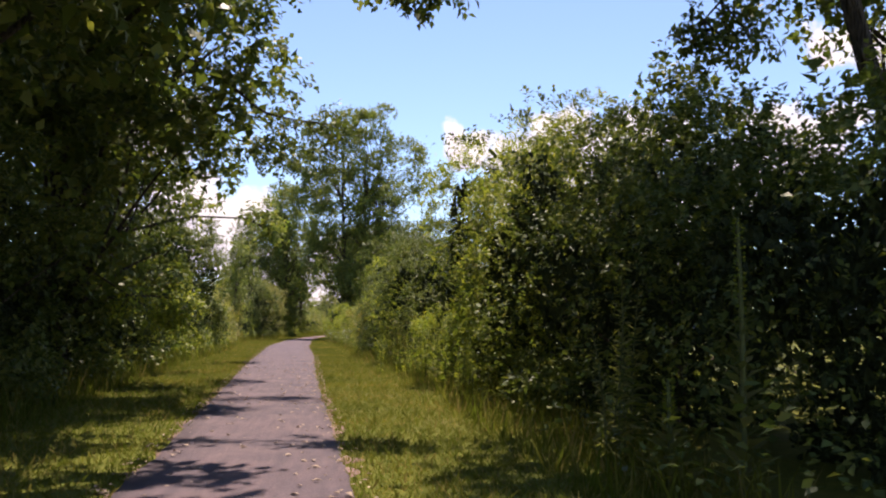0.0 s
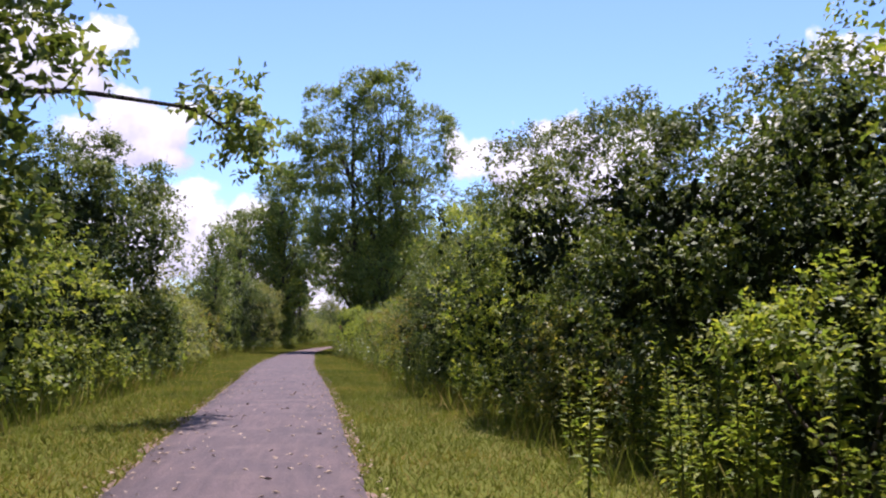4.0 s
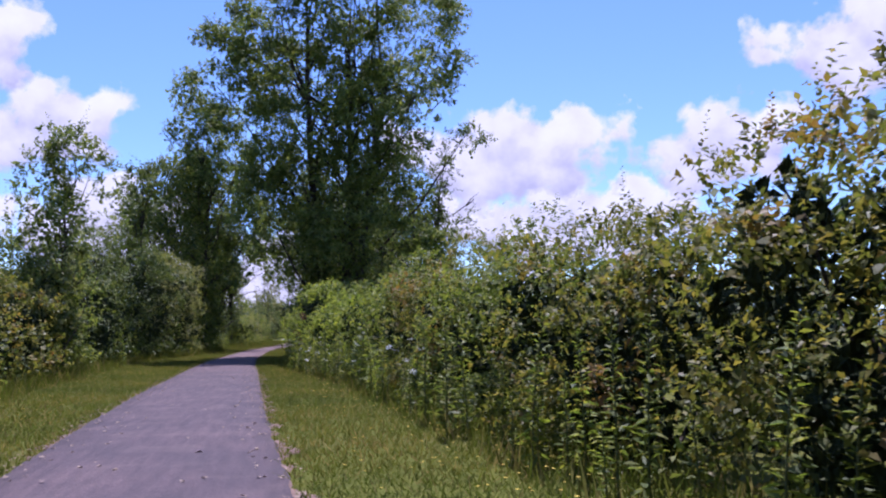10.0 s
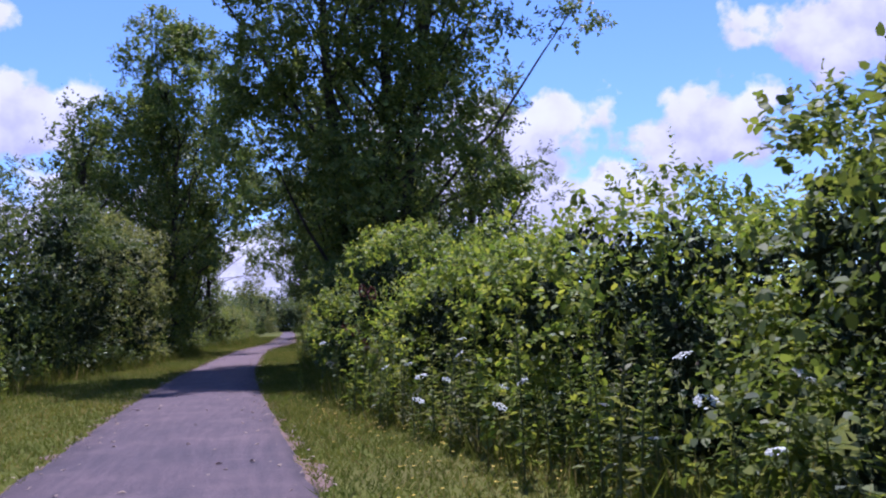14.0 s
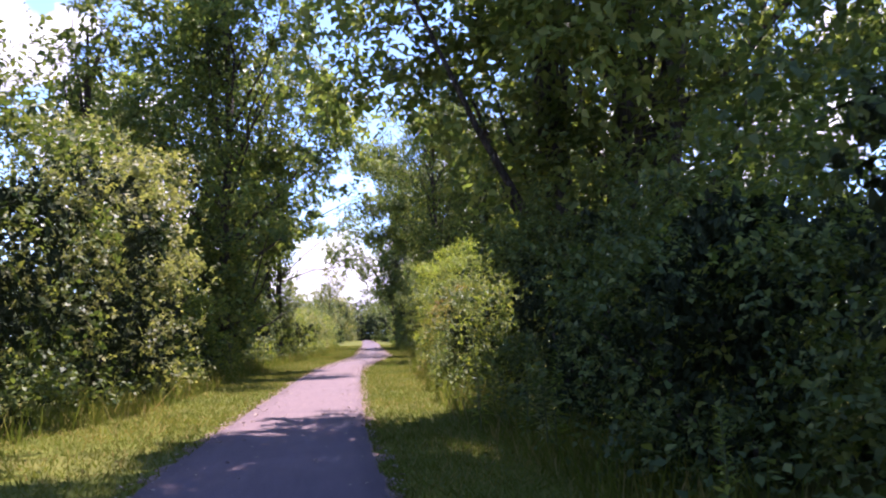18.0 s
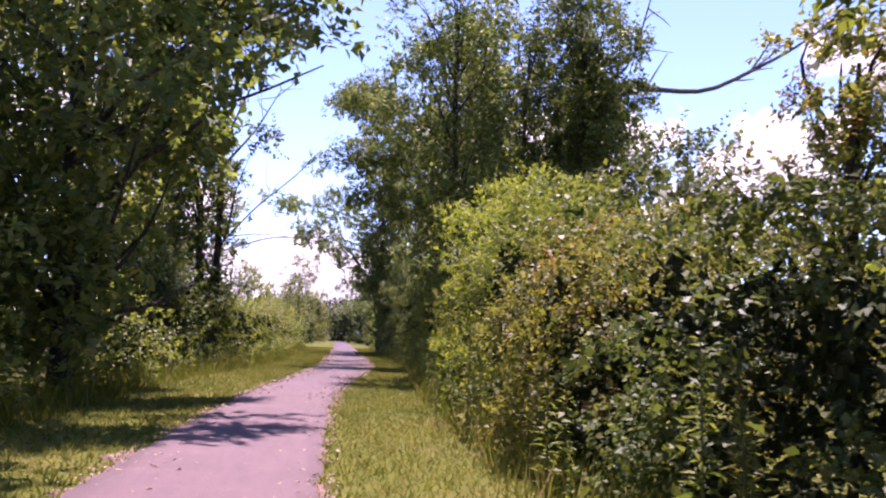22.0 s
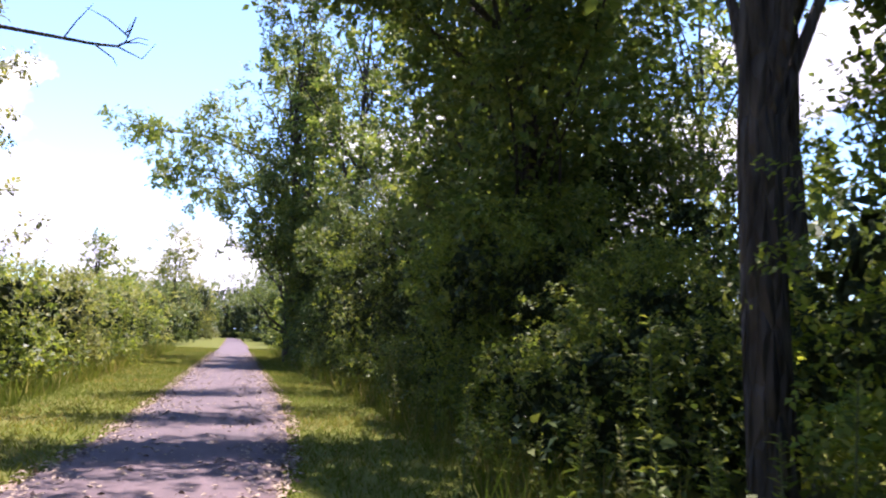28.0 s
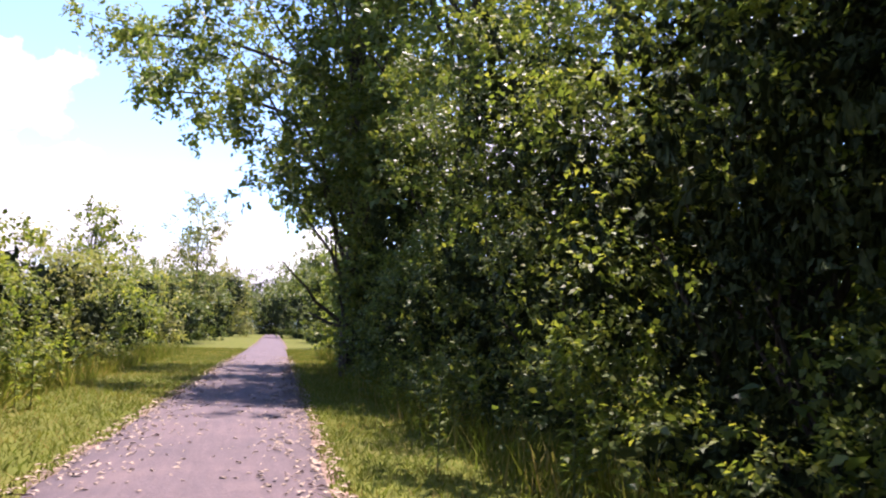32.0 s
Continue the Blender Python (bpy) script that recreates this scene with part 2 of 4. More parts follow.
def cloud_material():
    """Self-glowing vapour: sunlit top, ragged edges and shaded lilac-grey body painted in, clear air between."""
    m, nodes, links, shader = material("cloud")
    nodes.remove(shader)
    tex = nodes.new("ShaderNodeTexCoord")
    own = nodes.new("ShaderNodeObjectInfo")
    shift = nodes.new("ShaderNodeVectorMath")
    shift.operation = "MULTIPLY_ADD"
    links.new(own.outputs["Random"], shift.inputs[0])
    shift.inputs[1].default_value = (37.0, 11.0, 5.0)
    links.new(tex.outputs["Object"], shift.inputs[2])
    puffs = nodes.new("ShaderNodeTexNoise")
    puffs.inputs["Scale"].default_value, puffs.inputs["Detail"].default_value, puffs.inputs["Roughness"].default_value = 0.024, 9, 0.52
    links.new(shift.outputs[0], puffs.inputs["Vector"])
    body = nodes.new("ShaderNodeTexNoise")
    body.inputs["Scale"].default_value, body.inputs["Detail"].default_value = 0.03, 5
    links.new(shift.outputs[0], body.inputs["Vector"])
    box = nodes.new("ShaderNodeVectorMath")
    box.operation = "MULTIPLY_ADD"
    links.new(tex.outputs["Generated"], box.inputs[0])
    box.inputs[1].default_value, box.inputs[2].default_value = (2, 0, 2), (-1, 0, -1)
    far = nodes.new("ShaderNodeVectorMath")
    far.operation = "LENGTH"
    links.new(box.outputs[0], far.inputs[0])

    def sums(op, a, b_):
        node = nodes.new("ShaderNodeMath")
        node.operation = op
        for value, socket in ((a, 0), (b_, 1)):
            if isinstance(value, (int, float)):
                node.inputs[socket].default_value = value
            else:
                links.new(value, node.inputs[socket])
        return node.outputs[0]

    edge = sums("SUBTRACT", sums("MULTIPLY", puffs.outputs["Fac"], 1.9), sums("MULTIPLY", far.outputs["Value"], 0.95))
    mask = ramp_node(nodes, [(0.2, (0, 0, 0)), (0.42, (1, 1, 1))])
    links.new(edge, mask.inputs["Fac"])
    apart = nodes.new("ShaderNodeSeparateXYZ")
    links.new(tex.outputs["Generated"], apart.inputs[0])
    lit = sums("ADD", sums("MULTIPLY", apart.outputs["Z"], 0.5), sums("MULTIPLY", body.outputs["Fac"], 0.7))
    tone = ramp_node(nodes, [(0.42, (0.58, 0.58, 0.73)), (0.64, (0.9, 0.88, 0.96)), (0.84, (1.0, 1.0, 1.0))])
    links.new(lit, tone.inputs["Fac"])
    glow = nodes.new("ShaderNodeEmission")
    glow.inputs["Strength"].default_value = CLOUD_LIGHT
    links.new(tone.outputs["Color"], glow.inputs["Color"])
    clear = nodes.new("ShaderNodeBsdfTransparent")
    both = nodes.new("ShaderNodeMixShader")
    links.new(mask.outputs["Color"], both.inputs[0])
    links.new(clear.outputs[0], both.inputs[1])
    links.new(glow.outputs[0], both.inputs[2])
    links.new(both.outputs[0], nodes["Material Output"].inputs["Surface"])
    return m


CLOUD_LIGHT = 0.72
CLOUD = cloud_material()
# The blue of distance haze is mixed into the hills' base colour.
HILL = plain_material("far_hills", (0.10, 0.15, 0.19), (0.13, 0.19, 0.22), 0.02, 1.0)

# ---- the plan: trail, verges and hedge lines ----
TRAIL_Y = (-12, 5, 11, 17, 22, 27, 33, 38, 43, 49, 55, 60, 65, 70, 75, 79, 83, 87, 92, 97, 110, 135, 180, 240)
TRAIL_X = (0.3, -0.55, -0.88, -1.27, -1.5, -1.7, -2.08, -2.38, -2.45, -2.55, -2.8, -2.62, -2.45, -2.3, -2.05, -1.7, -0.9, -0.54, -0.36, -0.15, 0.4, 1.5, 3.1, 5.0)
TRAIL_W = (0.62, 0.6, 0.64, 0.7, 0.83, 0.84, 0.82, 0.88, 0.88, 0.8, 0.77, 0.66, 0.66, 0.63, 0.6, 0.64, 0.72, 0.74, 0.76, 0.76, 0.74, 0.72, 0.72, 0.72)
RIGHT_Y = (-5, 8, 12, 15, 20, 25, 30, 36, 43, 46, 49, 51, 53, 56, 61, 64, 66, 72, 75, 78, 82, 86, 90, 94, 98, 103, 112, 140, 190)
RIGHT_X = (1.5, 1.45, 1.6, 1.45, 1.05, 0.6, 0.45, 0.3, 0.0, -0.5, -0.85, -1.15, -1.1, -0.8, -0.85, -0.65, -0.55, -0.05, 0.1, 0.28, 0.8, 1.25, 1.6, 1.62, 1.55, 1.6, 2.2, 3.6, 5.4)
LEFT_Y = (-5, 12, 20, 30, 42, 50, 58, 62, 70, 79, 83, 89, 98, 110, 122, 145, 190)
LEFT_X = (-2.6, -3.1, -3.7, -3.9, -5.2, -5.7, -5.7, -4.6, -4.3, -4.1, -3.5, -2.8, -2.4, -2.2, -2.0, -0.8, 1.2)


def smooth(y, ys, xs):
    y = np.asarray(y, float)
    return np.mean([np.interp(y + d, ys, xs) for d in (-5, -2.5, 0, 2.5, 5)], axis=0)


def trail_x(y):
    return smooth(y, TRAIL_Y, TRAIL_X)


def trail_w(y):
    return smooth(y, TRAIL_Y, TRAIL_W)


def right_x(y):
    return np.interp(y, RIGHT_Y, RIGHT_X)


def left_x(y):
    return np.interp(y, LEFT_Y, LEFT_X)



# ---- helpers of this scene ----


def mesh_from(name, verts, faces, mat):
    """A mesh from an array of vertices and an array of equal-sided faces."""
    verts, faces = np.asarray(verts, np.float32), np.asarray(faces, np.int32)
    me = bpy.data.meshes.new(name)
    me.vertices.add(len(verts))
    me.vertices.foreach_set("co", verts.ravel())
    me.loops.add(faces.size)
    me.loops.foreach_set("vertex_index", faces.ravel())
    me.polygons.add(len(faces))
    me.polygons.foreach_set("loop_start", np.arange(0, faces.size, faces.shape[1], dtype=np.int32))
    me.update(calc_edges=True)
    me.materials.append(mat)
    return me


def part(name, me, parent, label=""):
    ob = new(name, me)
    ob.parent = parent
    return tagged(ob, label)


def thing(name, x, y, label, category, group="", z=0.0):
    ob = new(name)
    ob.empty_display_size = 0.2
    ob.location = (x, y, z)
    return tagged(ob, label, category, group)


def unit(v):
    return v / (np.linalg.norm(v, axis=-1, keepdims=True) + 1e-9)


def tube(points, radii, sides=7):
    """Vertices and faces of a tapered, bent stem."""
    points = np.asarray(points, float)
    ahead = unit(np.gradient(points, axis=0))
    side = unit(np.cross(ahead, np.where(np.abs(ahead[:, 2:]) > 0.9, (1.0, 0.0, 0.0), (0.0, 0.0, 1.0))))
    over = np.cross(side, ahead)
    turn = np.linspace(0, 2 * np.pi, sides, endpoint=False)
    ring = np.cos(turn)[None, :, None] * side[:, None] + np.sin(turn)[None, :, None] * over[:, None]
    verts = (points[:, None] + ring * np.asarray(radii)[:, None, None]).reshape(-1, 3)
    i, j = np.meshgrid(np.arange(len(points) - 1), np.arange(sides), indexing="ij")
    k = (j + 1) % sides
    faces = np.stack([i * sides + j, i * sides + k, (i + 1) * sides + k, (i + 1) * sides + j], -1).reshape(-1, 4)
    return verts, faces


def stem_mesh(name, rng, a, b, r0, r1, mat, bend=0.08, steps=6, sides=7):
    a, b = np.asarray(a, float), np.asarray(b, float)
    s = np.linspace(0, 1, steps)[:, None]
    way = np.linalg.norm(b - a)
    wobble = np.cumsum(rng.normal(0, bend * way / steps, (steps, 3)), axis=0) * np.sin(s * np.pi)
    pts = a + (b - a) * s + wobble
    verts, faces = tube(pts, np.linspace(r0, r1, steps), sides)
    me = mesh_from(name, verts, faces, mat)
    me.shade_smooth()
    return me, pts


def leaves(base, way, normal, length, width, broad=False):
    """Folded leaves, four-cornered or broad and rounded: arrays of roots, directions, normals and sizes."""
    way = unit(way)
    side = unit(np.cross(way, normal))
    over = np.cross(side, way)
    length, width = length[:, None], width[:, None]
    tip = base + way * length - over * length * 0.12
    mid = base + way * length * 0.42
    left = mid + side * width + over * width * 0.35
    right = mid - side * width + over * width * 0.35
    if broad:
        low, high, fold = base + way * length * 0.2, base + way * length * 0.7 - over * length * 0.03, over * width * 0.3
        verts = np.stack([base, low + side * width * 0.85 + fold, high + side * width * 0.8 + fold, tip, high - side * width * 0.8 + fold, low - side * width * 0.85 + fold], 1).reshape(-1, 3)
        return verts, np.arange(len(verts)).reshape(-1, 6)
    verts = np.stack([base, left, tip, right], 1).reshape(-1, 3)
    return verts, np.arange(len(verts)).reshape(-1, 4)


def swell(p, size):
    """Slow bumps and hollows of about the given size, from -1 to 1."""
    q = np.asarray(p) * (2 * np.pi / size)
    x, y, z = q[:, 0], q[:, 1], q[:, 2]
    return (np.sin(x + 1.3 * np.sin(y * 0.7)) + np.sin(y * 1.1 + 2 + 1.2 * np.sin(z * 0.8)) + np.sin(z * 0.9 + 4 + 1.1 * np.sin(x * 0.6))) / 2.2


def sprays(rng, rows, area, leaf, per=7, slim=0.3):
    """Hanging sprigs of leaves round the ends of a bough. rows: centre and radii of the leafy ends."""
    rows = np.asarray(rows, float)
    count = max(4, int(area / (slim * leaf * leaf) / per))
    pick = rng.integers(len(rows), size=count)
    out = unit(rng.normal(size=(count, 3)) + (0, 0, 0.25))
    root = rows[pick, :3] + out * rows[pick, 3:] * (1.0 - 0.45 * rng.random(count) ** 2)[:, None]
    sprig = unit(out * 0.8 + (0, 0, -0.35) + rng.normal(0, 0.45, (count, 3)))
    reach = leaf * per * 0.3 * (0.5 + rng.random(count) ** 1.5)
    base = root[:, None] + sprig[:, None] * (reach[:, None] * np.linspace(0, 1, per))[..., None]
    side = unit(np.cross(sprig, rng.normal(size=(count, 3))))
    sign = np.where(np.arange(per) % 2 == 0, 1.0, -1.0)[None, :, None]
    lie = sprig[:, None] * 0.55 + side[:, None] * sign * 0.8 + rng.normal(0, 0.35, (count, per, 3)) + (0, 0, -0.12)
    normal = out[:, None] * 0.75 + (0, 0, 0.45) + rng.normal(0, 0.27, (count, per, 3))
    long = leaf * (0.6 + 0.7 * rng.random(count * per))
    return leaves(base.reshape(-1, 3), lie.reshape(-1, 3), normal.reshape(-1, 3), long, long * slim)


def clumps(rng, rows, leaf, cover, size, face, place, slim=0.32, per=6, shoots=0, clear_to=2.6, floor=0.03):
    """Leafy clumps over rounded masses: each clump a dome of short sprigs, thickest on its upper, outer side.
    rows: centre and radii of the masses; size: radius of a clump; face: the side that is seen."""
    rows = np.asarray(rows, float)
    skin = rows[:, 3] * rows[:, 4] + rows[:, 3] * rows[:, 5] + rows[:, 4] * rows[:, 5]
    n = max(10, int(4.2 * skin.sum() / (1.5 * size * size)))
    pick = rng.choice(len(rows), n, p=skin / skin.sum())
    out = unit(rng.normal(size=(n, 3)) + (0, 0, 0.15))
    at = rows[pick, :3] + out * rows[pick, 3:] * (0.8 + 0.22 * rng.random(n))[:, None]
    near = np.full(n, 9.0)
    for row in rows:
        near = np.minimum(near, np.linalg.norm((at - row[:3]) / row[3:], axis=1))
    seen = out @ unit(np.array(face, float))
    keep = (near > 0.76) & (at[:, 2] > 0.12) & ((seen > 0.12) | (rng.random(n) < 0.06))
    keep &= swell(at + (place[0], place[1], 0.0), 3.4 * size) > -0.62
    at, out = at[keep], out[keep]
    n = len(at)
    wide = size * (0.55 + 0.8 * rng.random(n) ** 1.4)
    share = wide ** 2 / (wide ** 2).sum()
    count = int(cover * math.pi * 1.25 * (wide ** 2).sum() / (leaf * leaf * slim) / per)
    which = rng.choice(n, count, p=share)
    way = unit(rng.normal(0, 0.75, (count, 3)) + out[which] * 0.55 + (0, 0, 0.6))
    root = at[which] + way * (1.0, 1.0, 0.72) * (wide[which] * (0.35 + 0.65 * rng.random(count) ** 0.5))[:, None]
    sprig = unit(way * 0.8 + rng.normal(0, 0.45, (count, 3)) + (0, 0, 0.1))
    reach = leaf * per * 0.33 * (0.5 + 0.9 * rng.random(count))
    base = root[:, None] + sprig[:, None] * (reach[:, None] * np.linspace(0, 1, per))[..., None]
    side = unit(np.cross(sprig, rng.normal(size=(count, 3))))
    sign = np.where(np.arange(per) % 2 == 0, 1.0, -1.0)[None, :, None]
    lie = sprig[:, None] * 0.6 + side[:, None] * sign * 0.8 + rng.normal(0, 0.3, (count, per, 3)) + (0, 0, -0.18)
    normal = way[:, None] * 0.55 + (0, 0, 0.6) + rng.normal(0, 0.27, (count, per, 3))
    base, lie, normal = base.reshape(-1, 3), lie.reshape(-1, 3), normal.reshape(-1, 3)
    long = leaf * (0.6 + 0.7 * rng.random(len(base)))
    sets = [(base, lie, normal, long)]
    tops = np.argsort(-at[:, 2])[:max(1, n // 2)]
    for _ in range(shoots):
        c = rng.choice(tops)
        d = unit(rng.normal(0, 0.3, 3) + out[c] * 0.3 + (0, 0, 1.0))
        k = 16
        s = np.linspace(0, 1, k)[:, None]
        turn = np.arange(k) * 2.4
        spray = np.stack([np.cos(turn), np.sin(turn), np.full(k, 0.45)], -1)
        sets.append((at[c] + out[c] * wide[c] * 0.6 + d * s * leaf * (4 + 4 * rng.random()), spray + rng.normal(0, 0.2, (k, 3)), d + rng.normal(0, 0.3, (k, 3)), leaf * (1.1 - 0.55 * s[:, 0])))
    base, lie, normal, long = (np.concatenate([row[i] for row in sets]) for i in range(4))
    ok = base[:, 2] > floor
    if place[1] < 150:
        x, y = base[:, 0] + place[0], base[:, 1] + place[1]
        ragged = 0.16 * swell(base + (place[0], place[1], 0.0), 0.7) + rng.normal(0, 0.07, len(x))
        ok &= (base[:, 2] > clear_to) | (x > right_x(y) - 0.1 + ragged) | (x < left_x(y) + 0.1 + ragged)
    return leaves(base[ok], lie[ok], normal[ok], long[ok], long[ok] * slim, slim > 0.36)


def shade_filler(rng, rows, place, face, size=0.15, cover=0.5):
    """Filler leaves close within the leafy skin: they block light, their dark colour paints inner shade."""
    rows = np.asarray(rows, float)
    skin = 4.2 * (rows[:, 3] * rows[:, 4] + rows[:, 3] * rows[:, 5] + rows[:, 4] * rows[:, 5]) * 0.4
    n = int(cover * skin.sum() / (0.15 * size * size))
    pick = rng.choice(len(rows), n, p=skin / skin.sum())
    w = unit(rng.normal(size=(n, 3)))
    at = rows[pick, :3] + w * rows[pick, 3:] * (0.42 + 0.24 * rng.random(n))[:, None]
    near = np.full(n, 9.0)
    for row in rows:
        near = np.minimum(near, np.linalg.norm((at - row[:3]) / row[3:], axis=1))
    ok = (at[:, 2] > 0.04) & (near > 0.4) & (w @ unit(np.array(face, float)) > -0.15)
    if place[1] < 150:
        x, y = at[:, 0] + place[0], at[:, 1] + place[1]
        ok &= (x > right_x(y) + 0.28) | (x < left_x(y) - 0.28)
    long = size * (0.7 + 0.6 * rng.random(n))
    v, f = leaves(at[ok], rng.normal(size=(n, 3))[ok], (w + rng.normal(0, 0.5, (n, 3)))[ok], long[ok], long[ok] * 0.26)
    return mesh_from("shade_filler_foliage", v, f, INSIDE)


SEED = [0]


def fresh():
    SEED[0] += 1
    return np.random.default_rng(SEED[0])


def shrub(x, y, wide, high, kind="green", leaf=0.068, density=1.0, label="", deep=None, group="shrubs beside the trail", lumps=11, slim=0.32, per=6, shoots=6, stems=4):
    """A thicket bush: several rounded leafy masses on a few stems."""
    rng = fresh()
    leaf *= 0.88 if leaf < 0.068 else 1.0
    ob = thing("shrub", x, y, label or "leafy green roadside shrub in full summer leaf", "shrub", group)
    deep = deep or wide * 1.1
    size = min(0.34, 0.1 + 0.07 * math.sqrt(wide * high)) * max(1.0, leaf / 0.1)
    high -= 0.6 * size
    rows = []
    for n in range(lumps):
        turn = 2 * np.pi * (n + rng.random() * 0.7) / lumps
        out = 0.0 if n == 0 else 0.27 + 0.27 * rng.random()
        r = 0.34 if n == 0 else 0.15 + 0.13 * rng.random()
        rz = high * (0.48 if n == 0 else 0.2 + 0.18 * rng.random())
        top = high * (1.0 if n == 0 else 0.5 + 0.45 * rng.random())
        rows.append((math.cos(turn) * out * wide, math.sin(turn) * out * deep, max(top - rz, rz * 0.7), r * wide, r * deep, rz))
    rows += [(0, 0, high * 0.2, wide * 0.5, deep * 0.5, high * 0.3), (0, 0, 0.12, wide * 0.54, deep * 0.54, 0.34)]
    face = (1.0 if x < -2 else -1.0, -0.8, 0.8)
    v, f = clumps(rng, rows, leaf, 0.225 * density, size, face, (x, y), slim=slim, per=per, shoots=shoots)
    part("foliage", mesh_from("foliage", v, f, LEAF[kind]), ob)
    part("shade_filler_foliage", shade_filler(rng, rows, (x, y), face, min(0.42 if y > 140 else 0.2, max(0.075 if x < 1.0 and 44 < y < 58 else 0.09 if x < 1.3 and y < 80 else 0.12, leaf * 1.8)), 0.35 if leaf < 0.16 else 0.5 if y > 140 else 0.15), ob)
    for n in range(stems):
        r = rows[1 + n]
        me, _ = stem_mesh("stem", rng, (rng.normal(0, 0.08), rng.normal(0, 0.08), -0.05), (r[0], r[1], r[2] + r[5] * 0.5), 0.022, 0.006, TWIG, 0.2, 6, 5)
        part("stem", me, ob)
    return ob


def tree(x, y, high, wide, kind="poplar", leaf=0.12, clear=0.2, density=1.0, trunk=0.16, label="", lobes=18, lean=(0.0, 0.0), twins=1, group="trees along the trail", slim=0.34, peak=0.45, puff=1.0, core=0.5):
    """A broadleaf tree: tapered trunk, limbs that carry separate leafy masses. peak: where the crown is widest."""
    rng = fresh()
    leaf *= 1.15
    ob = thing("tree", x, y, label or "tall broadleaf tree with a dark trunk and full green crown", "tree", group)
    rows, tops = [], []
    for k in range(twins):
        shift = 0.0 if twins == 1 else (k - (twins - 1) / 2) * wide * (0.42 / twins)
        tall = high * (1 - 0.1 * k)
        top = (lean[0] * tall + shift * 1.4, lean[1] * tall + rng.normal(0, 0.1), tall * 0.92)
        me, pts = stem_mesh("trunk", rng, (shift * 0.36, rng.normal(0, 0.15), -0.1), top, trunk, trunk * 0.15, BARK, 0.06, 12, 10)
        part("trunk", me, ob)
        tops.append(pts)
    for n in range(lobes):
        pts = tops[n % twins]
        s = (n + 0.3 + 0.4 * rng.random()) / lobes
        level = clear + (0.98 - clear) * s
        at = pts[min(int(level * (len(pts) - 1)), len(pts) - 1)]
        half = wide * 0.5 * (0.5 + 0.5 * math.sin(math.pi * min(1.0, 0.5 * s / peak if s < peak else 0.5 + 0.5 * (s - peak) / (1 - peak))))
        r = wide * (0.06 + 0.11 * rng.random()) * puff
        reach = max(0.1, half - r) * (0.25 + 0.95 * rng.random() ** 0.8) * (1.25 if n % 7 == 3 else 1.0)
        turn = n * 2.4 + rng.normal(0, 0.3)
        rz = r * (0.85 + 0.6 * rng.random())
        centre = np.array((at[0] + math.cos(turn) * reach, at[1] + math.sin(turn) * reach, min(high * level, high - rz * 0.8)))
        rows.append((*centre, r, r, rz))
        low = pts[max(1, int((level - 0.14) * (len(pts) - 1)))]
        me, _ = stem_mesh("limb", rng, low, centre + (0, 0, rz * 0.3), trunk * 0.3, trunk * 0.06, BARK, 0.16, 7, 6)
        part("limb", me, ob)
    rows.append((tops[0][-1][0], tops[0][-1][1], high * 0.9, wide * 0.13, wide * 0.13, high * 0.1))
    # Core leaves always take the dark kind, painting in the crown's inner shade.
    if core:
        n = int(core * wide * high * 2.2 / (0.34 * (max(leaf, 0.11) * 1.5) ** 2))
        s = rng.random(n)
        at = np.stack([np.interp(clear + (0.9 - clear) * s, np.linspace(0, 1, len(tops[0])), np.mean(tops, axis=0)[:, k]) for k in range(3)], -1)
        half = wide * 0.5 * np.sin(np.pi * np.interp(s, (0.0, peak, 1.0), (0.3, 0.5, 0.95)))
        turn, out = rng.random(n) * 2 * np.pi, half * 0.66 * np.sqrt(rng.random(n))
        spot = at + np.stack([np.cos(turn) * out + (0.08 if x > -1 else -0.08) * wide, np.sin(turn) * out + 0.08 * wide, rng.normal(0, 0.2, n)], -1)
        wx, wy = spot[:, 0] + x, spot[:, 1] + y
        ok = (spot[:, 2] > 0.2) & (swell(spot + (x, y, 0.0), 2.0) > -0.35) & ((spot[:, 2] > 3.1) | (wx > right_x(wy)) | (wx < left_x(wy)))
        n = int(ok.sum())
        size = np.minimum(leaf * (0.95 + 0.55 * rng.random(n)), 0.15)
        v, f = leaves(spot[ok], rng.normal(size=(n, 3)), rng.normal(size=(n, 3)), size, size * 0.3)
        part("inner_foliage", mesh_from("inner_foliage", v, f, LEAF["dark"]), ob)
    v, f = clumps(rng, rows, leaf, 0.46 * density, max(0.2, 0.05 * wide), (0.6 if x < -1 else -0.6, -0.9, 0.2), (x, y), slim=slim, per=7, shoots=8, clear_to=3.1, floor=0.3)
    part("crown", mesh_from("crown", v, f, LEAF[kind]), ob)
    return ob


# ---- the ground, the trail and its verges ----
S = 2500.0
me = mesh_from("ground", [(-S, -S, 0), (S, -S, 0), (S, S, 0), (-S, S, 0)], [(0, 1, 2, 3)], GROUND)
tagged(new("ground", me), "flat grassy ground with dry patches beside the trail", "ground", kind="structure")


